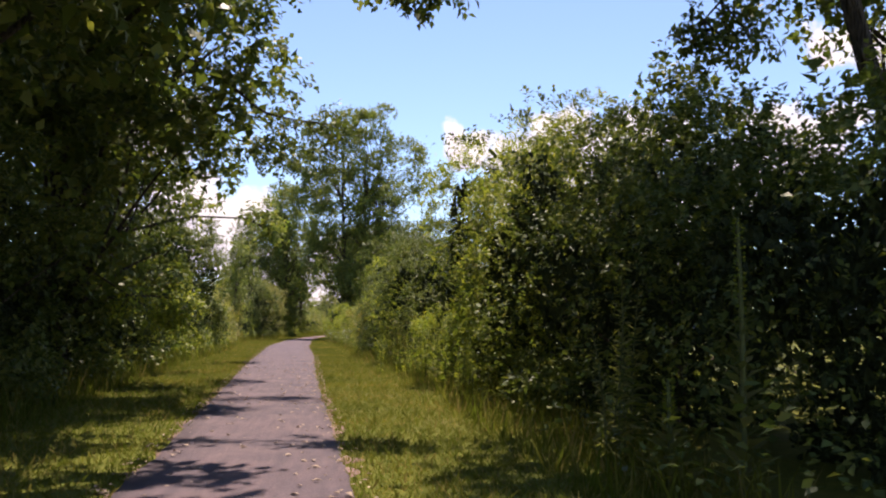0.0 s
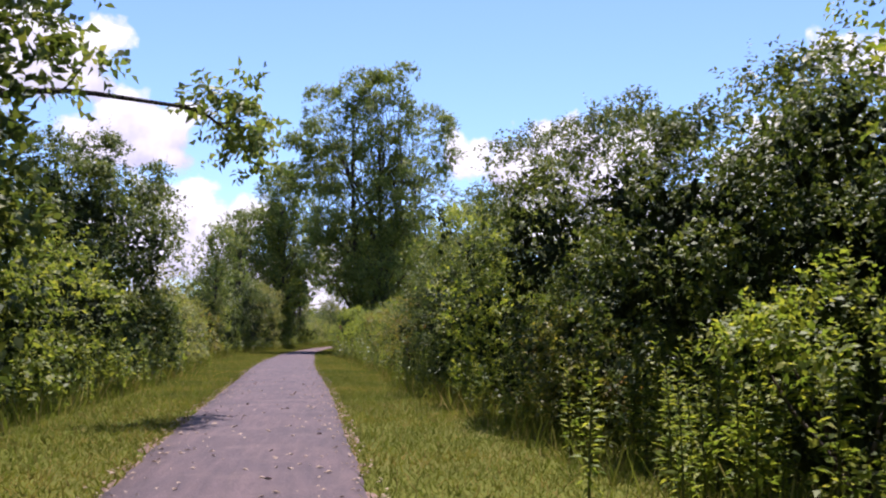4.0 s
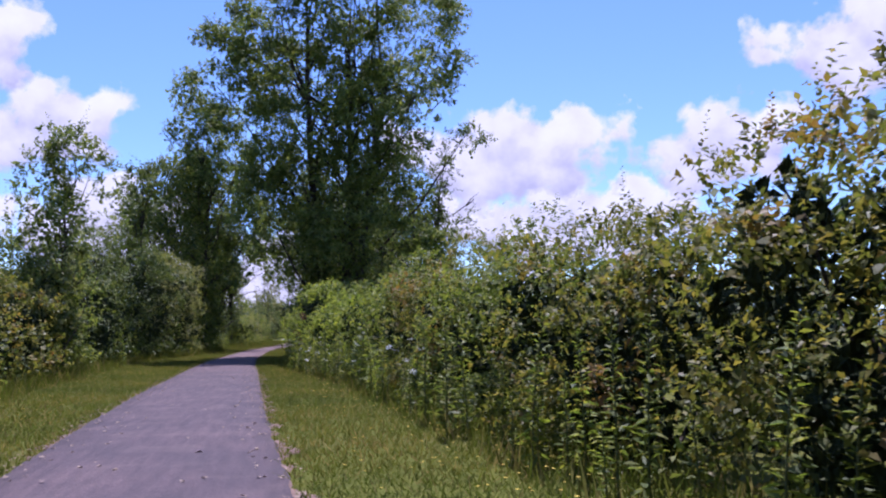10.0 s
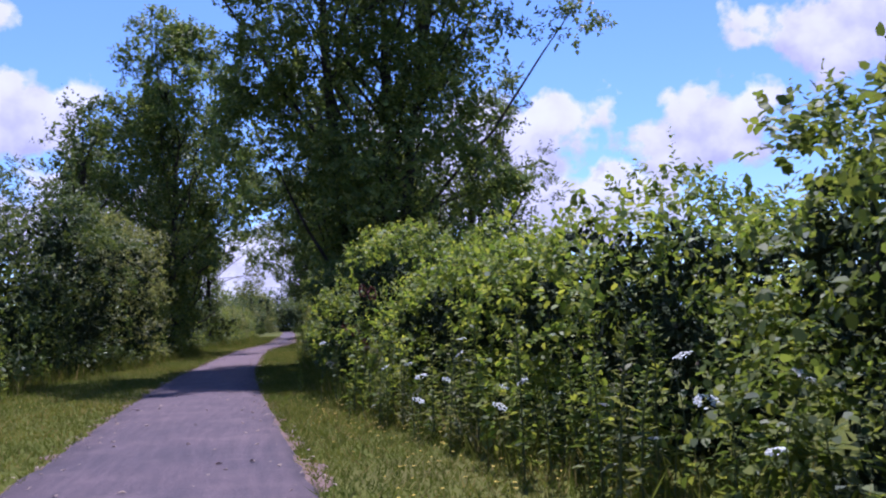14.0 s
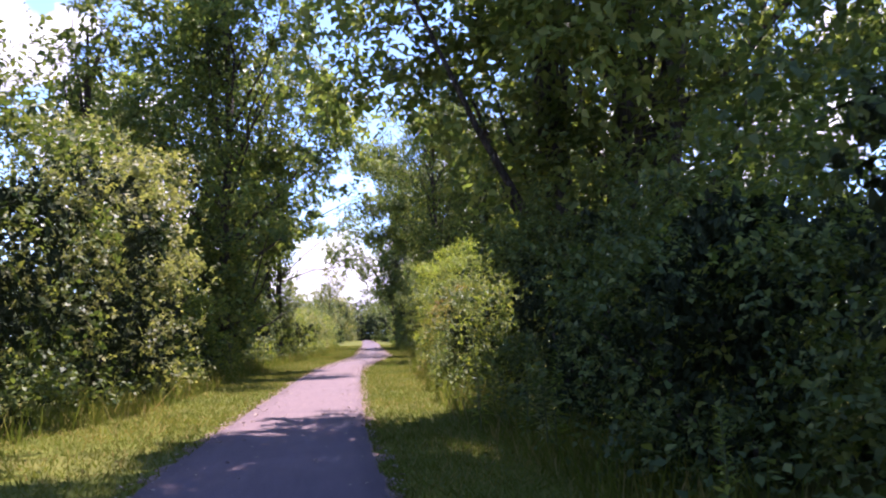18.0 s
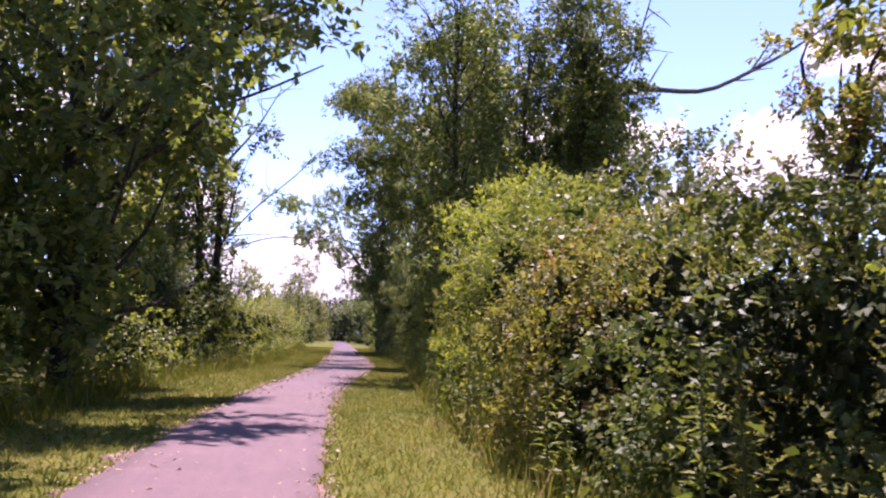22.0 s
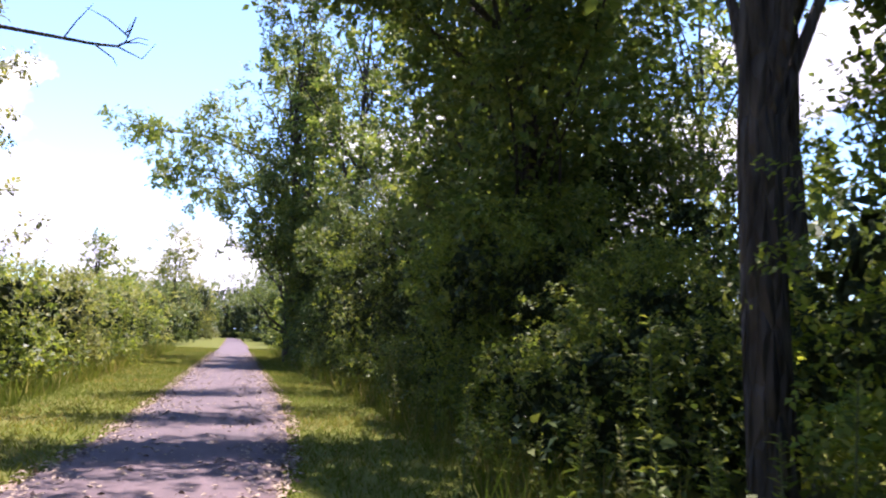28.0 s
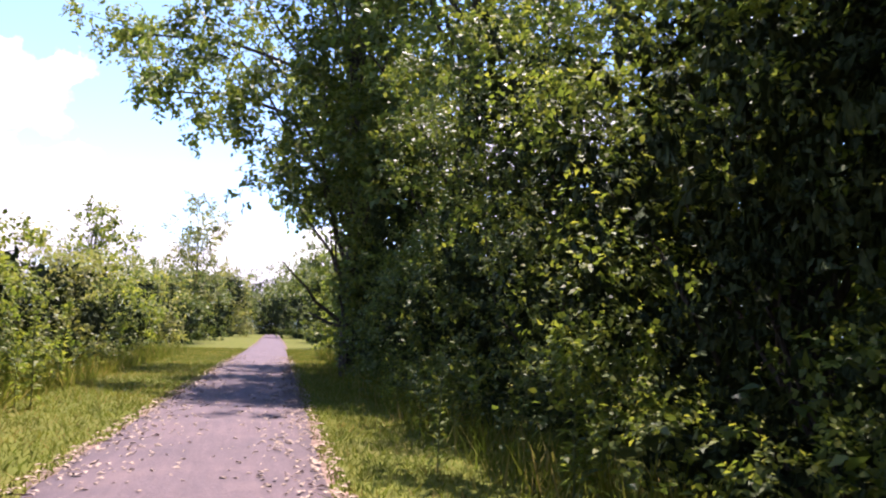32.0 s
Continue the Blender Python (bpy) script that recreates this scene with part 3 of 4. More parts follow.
def ribbon(name, mat, y0, y1, step, extra, rough, z, seed, rows=9, crownh=0.0):
    """A thin slab that follows the trail, with ragged edges."""
    rng = np.random.default_rng(seed)
    ys = np.arange(y0, y1, step)
    edge = [np.convolve(rng.normal(0, rough, len(ys) + 8), np.ones(3) / 3, "same")[4:-4] for _ in range(2)]
    w = trail_w(ys) + extra
    xl, xr = trail_x(ys) - w + edge[0], trail_x(ys) + w + edge[1]
    s = np.concatenate([[0.0], np.linspace(0.006, 0.994, rows - 2), [1.0]])
    x = xl[:, None] + (xr - xl)[:, None] * s
    zz = np.broadcast_to(z + crownh * (1 - (2 * s - 1) ** 2), x.shape).copy()
    zz[:, 0], zz[:, -1] = -0.02, -0.02
    verts = np.stack([x, np.broadcast_to(ys[:, None], x.shape), zz], -1).reshape(-1, 3)
    i, j = np.meshgrid(np.arange(len(ys) - 1), np.arange(rows - 1), indexing="ij")
    faces = np.stack([i * rows + j, i * rows + j + 1, (i + 1) * rows + j + 1, (i + 1) * rows + j], -1).reshape(-1, 4)
    return mesh_from(name, verts, faces, mat)


tagged(new("trail_edge", ribbon("trail_edge", GRAVEL, -11, 230, 0.1, 0.035, 0.09, 0.007, 3)), "crumbled reddish gravel edge along the trail", "gravel edge", kind="structure")
tagged(new("trail", ribbon("trail", TRAIL, -12, 235, 0.15, 0.0, 0.02, 0.012, 4, crownh=0.01)), "worn mauve-grey asphalt trail running straight ahead", "path", kind="structure")


def grass(name, label, seed, count, y0, y1, side, low, high, inner, outer, thick=0.006):
    """Blades on a verge, between the trail's edge and the shrubs."""
    rng = np.random.default_rng(seed)
    y = y0 + (y1 - y0) * rng.random(count) ** 1.0
    edge = trail_x(y) + side * (trail_w(y) + 0.03)
    limit = (right_x(y) if side > 0 else left_x(y)) + side * 0.5
    u = inner + (outer - inner) * rng.random(count)
    x = edge + (limit - edge) * u
    tall = low + (high - low) * rng.random(count) ** 1.6
    lean = rng.normal(0, 0.7 if high < 0.1 else 0.35, (count, 2)) * tall[:, None]
    turn = rng.random(count) * np.pi
    half = thick * 1.3 * (0.6 + 0.8 * rng.random(count))
    a = np.stack([x - np.cos(turn) * half, y - np.sin(turn) * half, np.zeros(count)], -1)
    b = np.stack([x + np.cos(turn) * half, y + np.sin(turn) * half, np.zeros(count)], -1)
    c = np.stack([x + lean[:, 0], y + lean[:, 1], tall], -1)
    verts = np.stack([a, b, c], 1).reshape(-1, 3)
    me = mesh_from(name, verts, np.arange(len(verts)).reshape(-1, 3), GRASS)
    return tagged(new(name, me), label, "grass", kind="stuff")


grass("verge_grass", "short mown grass, green with straw tips, on the verge", 11, 150000, 2, 60, 1, 0.012, 0.075, -0.02, 1.0, 0.004)
grass("verge_grass", "short mown grass, green with straw tips, on the verge", 12, 90000, 60, 125, 1, 0.012, 0.075, -0.02, 1.0, 0.0045)
grass("verge_grass", "short mown grass, green with straw tips, on the verge", 13, 130000, 4, 62, -1, 0.012, 0.075, -0.02, 1.0, 0.0045)
grass("verge_grass", "short mown grass, green with straw tips, on the verge", 14, 80000, 62, 125, -1, 0.012, 0.075, -0.02, 1.0, 0.005)
grass("tall_grass", "tall seeding grass at the foot of the shrubs", 15, 26000, 4, 120, 1, 0.06, 0.36, 0.6, 1.15, 0.006)
grass("tall_grass", "tall seeding grass at the foot of the shrubs", 16, 30000, 6, 120, -1, 0.06, 0.42, 0.66, 1.2, 0.007)


# ---- the distance ----


def cloud(turn0, turn1, up0, up1, far=900.0):
    """A bank of cumulus between two bearings and two heights, in degrees, seen from the trail."""
    turn, rise = radians((turn0 + turn1) / 2), radians((up0 + up1) / 2)
    half, tall = far * math.tan(radians(turn1 - turn0) / 2), far * math.tan(radians(up1 - up0) / 2)
    me = mesh_from("cloud", [(-half, 0, -tall), (half, 0, -tall), (half, 6, tall), (-half, 6, tall)], [(0, 1, 2, 3)], CLOUD)
    ob = tagged(new("cloud", me), "white cumulus cloud with a lilac-grey base in the blue sky", "cloud", "clouds", "structure")
    flat = far * math.cos(rise)
    ob.matrix_world = pose(flat * math.sin(turn), 45 + flat * math.cos(turn), far * math.sin(rise), 0, 0, -math.degrees(turn))
    ob.visible_shadow = False


cloud(-28, -13, 13, 22)
cloud(-19, -9, 9.5, 17)
cloud(-19, -3, 1.5, 12)
cloud(5, 26, 7.5, 16.5)
cloud(7, 32, 3, 11.5)
cloud(30, 50, 13, 22)
cloud(24, 35, 8, 16)
cloud(-12, 12, -1, 8)
cloud(-42, -26, 3, 14)
cloud(-60, -40, 9, 24)
cloud(48, 75, 4, 18)
for turn in range(90, 300, 30):
    cloud(turn, turn + 18 + turn % 11, 6 + turn % 7, 18 + turn % 9)


def hills(name, y, high, seed, label):
    rng = np.random.default_rng(seed)
    xs = np.linspace(-900, 900, 120)
    top = high * (0.6 + 0.25 * np.sin(xs / 170 + seed) + 0.15 * np.sin(xs / 61)) + rng.normal(0, high * 0.02, 120)
    rows = [np.stack([xs, np.full(120, y - 90.0), np.full(120, -2.0)], -1), np.stack([xs, np.full(120, y), top], -1), np.stack([xs, np.full(120, y + 120.0), np.full(120, -2.0)], -1)]
    i, j = np.meshgrid(np.arange(2), np.arange(119), indexing="ij")
    faces = np.stack([i * 120 + j, i * 120 + j + 1, (i + 1) * 120 + j + 1, (i + 1) * 120 + j], -1).reshape(-1, 4)
    me = mesh_from(name, np.concatenate(rows), faces, HILL)
    me.shade_smooth()
    tagged(new(name, me), label, "hills", kind="structure")


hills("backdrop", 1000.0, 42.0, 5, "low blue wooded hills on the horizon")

# ---- shrubs to the right of the trail ----
THICKET = "tall dense thicket shrub draped in vines, deep green"
RUST = "green shrub with a flush of rusty red leaves"
PALE = "grey-green willow-like shrub in full leaf"
VINE = "vine-covered shrub with bright yellow-green leaves"
shrub(3.9, 5.2, 2.8, 2.6, "dark", 0.059, label=THICKET)
shrub(3.2, 8.2, 3.0, 3.3, "dark", 0.059, label=THICKET)
shrub(3.2, 11.2, 3.0, 3.9, "green", 0.057, 1.15, label=THICKET)
shrub(5.0, 12.4, 3.4, 4.6, "dark", 0.11, label=THICKET)
# Yellow kind over the whole shrub paints in its sunlit look.
shrub(3.2, 14.4, 2.5, 4.6, "yellow", 0.058, 1.1, label="tall vine-hung thicket with its sunny side bright green")
shrub(1.75, 15.4, 1.3, 1.25, "yellow", 0.05, label="low weedy shrub, bright green in the sun", shoots=10)
shrub(1.9, 13.2, 1.2, 1.0, "yellow", 0.045, label="low weedy shrub, bright green in the sun", shoots=10)
shrub(2.5, 17.9, 2.1, 3.1, "dark", 0.055, 1.3, label=THICKET)
shrub(4.4, 20.4, 2.4, 3.5, "dark", 0.075, 1.2, label=THICKET)
shrub(4.4, 18.4, 2.8, 3.9, "dark", 0.1, label=THICKET)
shrub(2.4, 20.9, 2.3, 3.7, "dark", 0.053, 1.4, label=THICKET)
shrub(1.5, 19.4, 1.15, 1.15, "rusty", 0.05, label=RUST)
# Brighter yellow leaves stand in for sunlight on this one.
shrub(2.2, 23.6, 2.3, 2.9, "yellow", 0.053, 1.2, label="leafy roadside shrub, yellow-green in the sun")
# Dark kind on these two paints the shade on the hedge's near face.
shrub(2.1, 26.4, 2.6, 3.8, "dark", 0.053, 1.5, shoots=14)
shrub(2.1, 29.2, 2.3, 2.8, "dark", 0.053, 1.5, shoots=14)
shrub(1.6, 31.9, 1.9, 2.1, "rusty", 0.053, label=RUST)
shrub(1.5, 34.4, 2.3, 1.85, "rusty", 0.053, label=RUST)
shrub(1.4, 37.0, 2.4, 2.1, "green", 0.053)
shrub(1.3, 39.8, 2.5, 2.1, "rusty", 0.053, label=RUST)
shrub(1.15, 42.6, 2.4, 2.15, "green", 0.057, slim=0.38)
shrub(0.9, 45.4, 2.5, 2.05, "yellow", 0.055, label=VINE, slim=0.38, shoots=2)
shrub(0.55, 48.2, 2.4, 1.95, "yellow", 0.052, 0.9, label=VINE, slim=0.38, shoots=2)
shrub(0.2, 50.6, 2.3, 2.3, "yellow", 0.05, 1.0, label=VINE, slim=0.38)
# Dark leaves here deepen the cottonwood's shade by colour.
shrub(0.3, 53.2, 2.0, 2.3, "dark", 0.055, 1.2)
shrub(1.7, 55.8, 3.0, 2.7, "green", 0.063)
shrub(0.1, 56.2, 1.6, 2.2, "dark", 0.055)
shrub(0.2, 59.2, 1.6, 2.6, "dark", 0.055)
shrub(1.7, 59.0, 2.4, 2.2, "dark", 0.063)
shrub(0.5, 62.6, 1.6, 1.7, "green", 0.055)
shrub(2.4, 62.6, 2.8, 2.2, "dark", 0.063)
shrub(0.5, 65.6, 2.0, 1.75, "dark", 0.048, 1.1)
shrub(0.75, 68.2, 2.3, 1.95, "rusty", 0.048, 1.1, label="dense rounded shrub, green with rusty leaves")
shrub(1.0, 71.0, 2.3, 2.7, "green", 0.05, 1.1, label=VINE)
shrub(1.2, 74.0, 2.3, 3.4, "yellow", 0.05, 1.1, label=VINE)
shrub(1.5, 76.8, 2.0, 2.3, "rusty", 0.048, label=RUST)
# The grove shades this shrub; its patch of sun is painted by yellow leaves.
shrub(2.4, 81.0, 2.0, 2.1, "yellow", 0.045, label="shrub beside the woods, leaves coloured as if in sun")
shrub(2.5, 84.4, 2.2, 1.7, "green", 0.045)
shrub(2.9, 87.4, 2.6, 2.6, "green", 0.045)
shrub(3.0, 90.6, 2.6, 3.4, "dark", 0.048)
shrub(3.1, 94.0, 2.9, 4.6, "green", 0.048)
shrub(2.9, 97.6, 2.7, 4.6, "dark", 0.052)
shrub(4.6, 88.8, 3.0, 4.6, "dark", 0.07)
shrub(4.9, 93.2, 3.2, 5.4, "dark", 0.075)
shrub(5.0, 98.0, 3.2, 5.0, "dark", 0.08)
shrub(4.4, 82.6, 2.6, 2.4, "dark", 0.06)
shrub(2.9, 101.4, 2.6, 2.6, "dark", 0.065)
shrub(2.6, 104.6, 2.3, 5.2, "dark", 0.085, 1.2)
shrub(3.2, 106.0, 2.4, 2.4, "green", 0.09)
shrub(3.9, 108.0, 3.4, 2.6, "green", 0.12)
shrub(4.3, 116.0, 4.2, 3.0, "green", 0.14)
shrub(5.2, 128.0, 5.0, 4.5, "dark", 0.14)
shrub(6.2, 145.0, 6.0, 6.5, "dark", 0.17, 0.8)
shrub(7.0, 165.0, 8.0, 8.0, "dark", 0.2, 0.8)

# ---- shrubs to the left of the trail ----
shrub(-3.9, 2.6, 2.6, 3.4, "dark", 0.07, 1.2)
shrub(-4.2, 6.0, 2.8, 3.8, "dark", 0.066, 1.3)
shrub(-4.4, 9.4, 2.8, 3.8, "dark", 0.07, 1.3)
shrub(-4.8, 13.0, 2.8, 2.6, "dark", 0.08)
shrub(-4.9, 17.0, 2.8, 2.8, "dark", 0.08)
shrub(-5.0, 21.0, 2.6, 2.6, "green", 0.08)
shrub(-4.9, 24.4, 2.2, 2.2, "green", 0.08)
shrub(-5.5, 28.8, 3.2, 4.7, "dark", 0.078, 2.1, lumps=8, shoots=40, label="tall dark shrub with upright spiky shoots")
shrub(-6.2, 29.8, 2.6, 4.6, "dark", 0.09, lumps=7, shoots=20, label="tall dark shrub with upright spiky shoots")
shrub(-5.2, 32.6, 2.6, 2.6, "grey", 0.085, label=PALE)
shrub(-5.8, 36.4, 2.8, 2.4, "grey", 0.085, label=PALE)
shrub(-6.4, 40.5, 3.0, 2.0, "green", 0.085)
shrub(-6.6, 45.0, 3.0, 2.0, "rusty", 0.08, label=RUST)
shrub(-7.0, 50.0, 3.2, 3.3, "green", 0.085)
shrub(-5.9, 47.6, 2.0, 2.7, "grey", 0.075, label=PALE)
shrub(-7.0, 55.0, 3.6, 4.0, "dark", 0.085)
shrub(-6.6, 60.0, 3.8, 4.7, "dark", 0.08, label=THICKET)
shrub(-5.8, 65.0, 3.4, 4.2, "grey", 0.075, label=PALE)
shrub(-5.6, 69.6, 2.4, 2.2, "green", 0.08)
shrub(-5.4, 78.0, 2.4, 1.8, "green", 0.075)
shrub(-5.2, 82.0, 2.4, 3.2, "dark", 0.08)
shrub(-5.6, 86.4, 2.6, 3.4, "dark", 0.08)
shrub(-4.3, 88.0, 2.4, 1.9, "green", 0.08)
shrub(-4.0, 92.0, 2.6, 2.0, "green", 0.075)
shrub(-3.9, 96.5, 2.8, 2.1, "grey", 0.075, label=PALE)
shrub(-3.9, 101.5, 3.0, 2.3, "green", 0.08)
shrub(-4.0, 107.5, 3.2, 2.5, "grey", 0.09, label=PALE)
shrub(-4.0, 114.0, 3.4, 2.9, "green", 0.11)
shrub(-4.2, 122.0, 4.0, 3.2, "grey", 0.14, label=PALE)
shrub(-4.2, 132.0, 5.0, 3.4, "dark", 0.14)
shrub(-4.0, 146.0, 6.0, 5.0, "dark", 0.16, 0.8)
shrub(-3.4, 168.0, 8.0, 7.0, "grey", 0.2, 0.8)
shrub(3.6, 205.0, 18.0, 9.0, "dark", 0.3, 0.8, deep=8)
shrub(4.4, 196.0, 7.0, 6.0, "dark", 0.22, 0.8, deep=5, label="leafy shrub where the trail bends out of sight")
shrub(9.5, 192.0, 8.0, 8.0, "dark", 0.24, 0.8)
shrub(-3.0, 190.0, 8.0, 7.0, "dark", 0.24, 0.8)

# ---- thickets behind, which close the view ----
for n, y in enumerate(range(2, 132, 7)):
    shrub(7.6 + (n * 37 % 11) * 0.12, y, 5.5, 2.9 + (n * 53 % 7) * 0.15, "dark", 0.26, deep=7.5, density=0.5, stems=2, shoots=0, label="broad thicket shrub standing behind the hedge", group="thickets behind the hedge")
    shrub(-10.2 - (n * 41 % 11) * 0.12, y, 5.5, 2.6 + (n * 31 % 7) * 0.15, "green", 0.26, deep=7.5, density=0.5, stems=2, shoots=0, label="broad thicket shrub standing behind the hedge", group="thickets behind the hedge")

# ---- trees ----
POPLAR = "tall cottonwood tree with forked trunks and a ragged open crown"
SHADE = "big shade tree with leafy branches hanging over the trail"
GROVE = "tall slender grove tree with a dark trunk and dense foliage"
right_first = tree(6.6, 8.4, 10.6, 8.0, "dark", 0.16, 0.6, lobes=34, lean=(-0.3, 0.0), core=2.0, density=1.2, label=SHADE)
# Added with its trunk out of view, to shade the hedge at the start.
tree(8.2, 11.6, 9.6, 7.0, "dark", 0.17, 0.62, lobes=18, core=0.7, label=SHADE)
left_shade = tree(-4.1, 13.0, 12.5, 7.6, "dark", 0.125, 0.08, lobes=58, core=1.5, density=1.3, label=SHADE)
left_second = tree(-5.0, 19.0, 10.5, 6.2, "dark", 0.11, 0.1, lobes=40, core=1.2, label=SHADE)
# Unseen beside the start; added so that its crown shades the near verge.
tree(-4.4, 3.6, 8.5, 6.8, "dark", 0.16, 0.3, lobes=22, core=1.6, density=1.5, label=SHADE)
tree(-3.9, 7.2, 13.0, 8.4, "dark", 0.15, 0.24, lobes=38, core=1.8, density=1.4, label=SHADE)
tree(-7.4, 9.6, 11.0, 6.4, "dark", 0.19, 0.06, lobes=24, core=0.9, label=SHADE)
tree(-7.4, 16.6, 10.0, 5.6, "dark", 0.17, 0.06, lobes=22, core=0.9, label=SHADE)
# Two unseen trees added behind the start, to hold back sky light.
tree(-3.6, -3.4, 11.0, 7.0, "dark", 0.2, 0.2, lobes=24, core=0.9, label=SHADE)
tree(4.6, -3.0, 10.0, 6.4, "dark", 0.2, 0.1, lobes=22, core=0.9, label=SHADE)
great_poplar = tree(0.95, 60.8, 15.6, 8.6, "poplar", 0.108, 0.16, twins=3, lobes=64, trunk=0.2, peak=0.6, lean=(0.025, 0.0), density=1.35, core=0.5, label=POPLAR)
tree(-4.9, 74.0, 12.4, 7.0, "poplar", 0.125, 0.04, lobes=44, peak=0.4, puff=0.9, density=1.8, core=1.9, label="slender cottonwood tree with a ragged leafy crown")
tree(-7.6, 71.0, 8.5, 4.6, "dark", 0.14, 0.06, lobes=22, label=GROVE)
tree(-5.9, 48.4, 5.2, 2.6, "poplar", 0.08, 0.16, trunk=0.06, lobes=26, density=1.7, core=0.7, label="young cottonwood tree standing above the shrubs")
tree(5.0, 65.8, 8.6, 4.6, "dark", 0.1, 0.1, twins=2, lobes=24, core=0.8, label=GROVE)
tree(1.9, 29.9, 3.5, 2.0, "green", 0.05, 0.35, trunk=0.035, lobes=26, core=0.0, density=1.0, label="slim airy tree with open branches above the hedge")
tree(2.4, 66.0, 6.0, 3.4, "green", 0.075, 0.15, lobes=28, core=1.2, density=1.2, trunk=0.09, label="leafy young tree rising out of the hedge")
tree(4.0, 70.6, 4.4, 2.9, "rusty", 0.07, 0.15, lobes=24, density=1.2, label="small tree with rusty green leaves behind the hedge")
grove_left = tree(-4.4, 86.0, 12.5, 3.0, "dark", 0.1, 0.06, twins=2, lobes=30, trunk=0.13, core=0.8, label=GROVE)
tree(-5.7, 84.2, 11.5, 4.0, "dark", 0.1, 0.04, twins=3, lobes=34, trunk=0.11, core=0.9, label=GROVE)
tree(-6.6, 88.0, 11.5, 4.4, "dark", 0.13, 0.04, lobes=26, core=0.8, label=GROVE)
tree(1.5, 81.9, 10.4, 4.2, "poplar", 0.09, 0.32, lobes=26, core=0.6, trunk=0.11, label="tall grove tree with a thick dark trunk beside the verge")
tree(-5.2, 97.0, 7.4, 2.8, "grey", 0.09, 0.2, trunk=0.07, core=0.2, label="slim pale tree standing above the shrubs")
thin_grove = tree(4.5, 82.3, 10.0, 3.6, "dark", 0.09, 0.15, lobes=34, trunk=0.1, core=2.2, density=1.6, label=GROVE)
tree(5.0, 84.6, 8.4, 2.0, "poplar", 0.09, 0.12, lobes=22, trunk=0.07, core=0.9, label=GROVE)
tree(4.1, 85.0, 10.8, 4.6, "dark", 0.1, 0.46, lobes=24, trunk=0.11, core=0.3, label=GROVE)
grove_right = tree(3.1, 88.9, 11.0, 5.4, "poplar", 0.09, 0.1, lobes=36, trunk=0.13, core=1.2, density=1.2, label=GROVE)
wood_near = tree(4.4, 93.0, 11.0, 4.6, "dark", 0.1, 0.2, trunk=0.12, lobes=34, core=1.6, density=1.3, label=GROVE)
wood_far = tree(4.3, 95.8, 11.0, 5.4, "poplar", 0.1, 0.08, lobes=26, label=GROVE)
tree(1.9, 105.8, 11.5, 5.2, "dark", 0.11, 0.05, lobes=36, trunk=0.16, core=0.9, density=1.1, label=GROVE)
tree(3.5, 102.5, 11.0, 5.2, "poplar", 0.12, 0.1, lobes=24, label=GROVE)
tree(6.0, 79.2, 5.4, 3.4, "dark", 0.12, 0.04, lobes=20, core=0.9, trunk=0.08, label="small dark tree standing behind the hedge")
tree(6.3, 86.2, 11.0, 4.6, "dark", 0.13, 0.58, lobes=18, core=0.3, trunk=0.1, label=GROVE)
for n, (x, y) in enumerate(((10.6, 97.0), (9.0, 101.0), (8.0, 107.5), (-8.8, 79.0), (-8.8, 85.0))):
    tree(x, y, 10.0 + n % 3, 6.4, "dark", 0.17, 0.03, lobes=20, core=0.5, label="dark woodland tree standing back from the trail", group="woods behind the hedge")
tree(-2.5, 137.0, 7.4, 4.2, "grey", 0.15, 0.2, lobes=20, trunk=0.09, density=0.9, label="pale far tree standing above the low hedge")
tree(-6.0, 128.0, 5.4, 4.4, "green", 0.15, 0.1, lobes=18, label="low far tree standing above the hedge")
far_poplar = tree(2.9, 111.0, 12.0, 7.0, "poplar", 0.14, 0.1, lobes=28, label=POPLAR)


# ---- low growth between and behind the shrubs ----


def undergrowth(seed, count, side, y0, y1, leaf, kind, label):
    gen = np.random.default_rng(seed)
    y = y0 + (y1 - y0) * gen.random(count)
    line = right_x(y) if side > 0 else left_x(y)
    x = line + side * (0.05 + 3.4 * gen.random(count) ** 1.3)
    tall = (0.25 + 0.35 * np.sin(x * 2.1 + y * 1.3) ** 2 + 0.25 * np.sin(y * 0.7) ** 2)
    base = np.stack([x, y, tall * gen.random(count) ** 0.7], -1)
    a = gen.random(count) * 6.28
    way = np.stack([np.cos(a), np.sin(a), gen.normal(0.3, 0.4, count)], -1)
    long = leaf * (0.6 + 0.8 * gen.random(count))
    v, f = leaves(base, way, np.tile((0.0, 0.0, 1.0), (count, 1)) + gen.normal(0, 0.5, (count, 3)), long, long * 0.3)
    tagged(new("undergrowth", mesh_from("undergrowth", v, f, LEAF[kind])), label, "undergrowth", kind="stuff")


undergrowth(51, 24000, 1, 3, 112, 0.065, "dark", "low tangled undergrowth below the hedge")
undergrowth(52, 20000, -1, 5, 112, 0.08, "dark", "low tangled undergrowth below the hedge")

# ---- single boughs ----


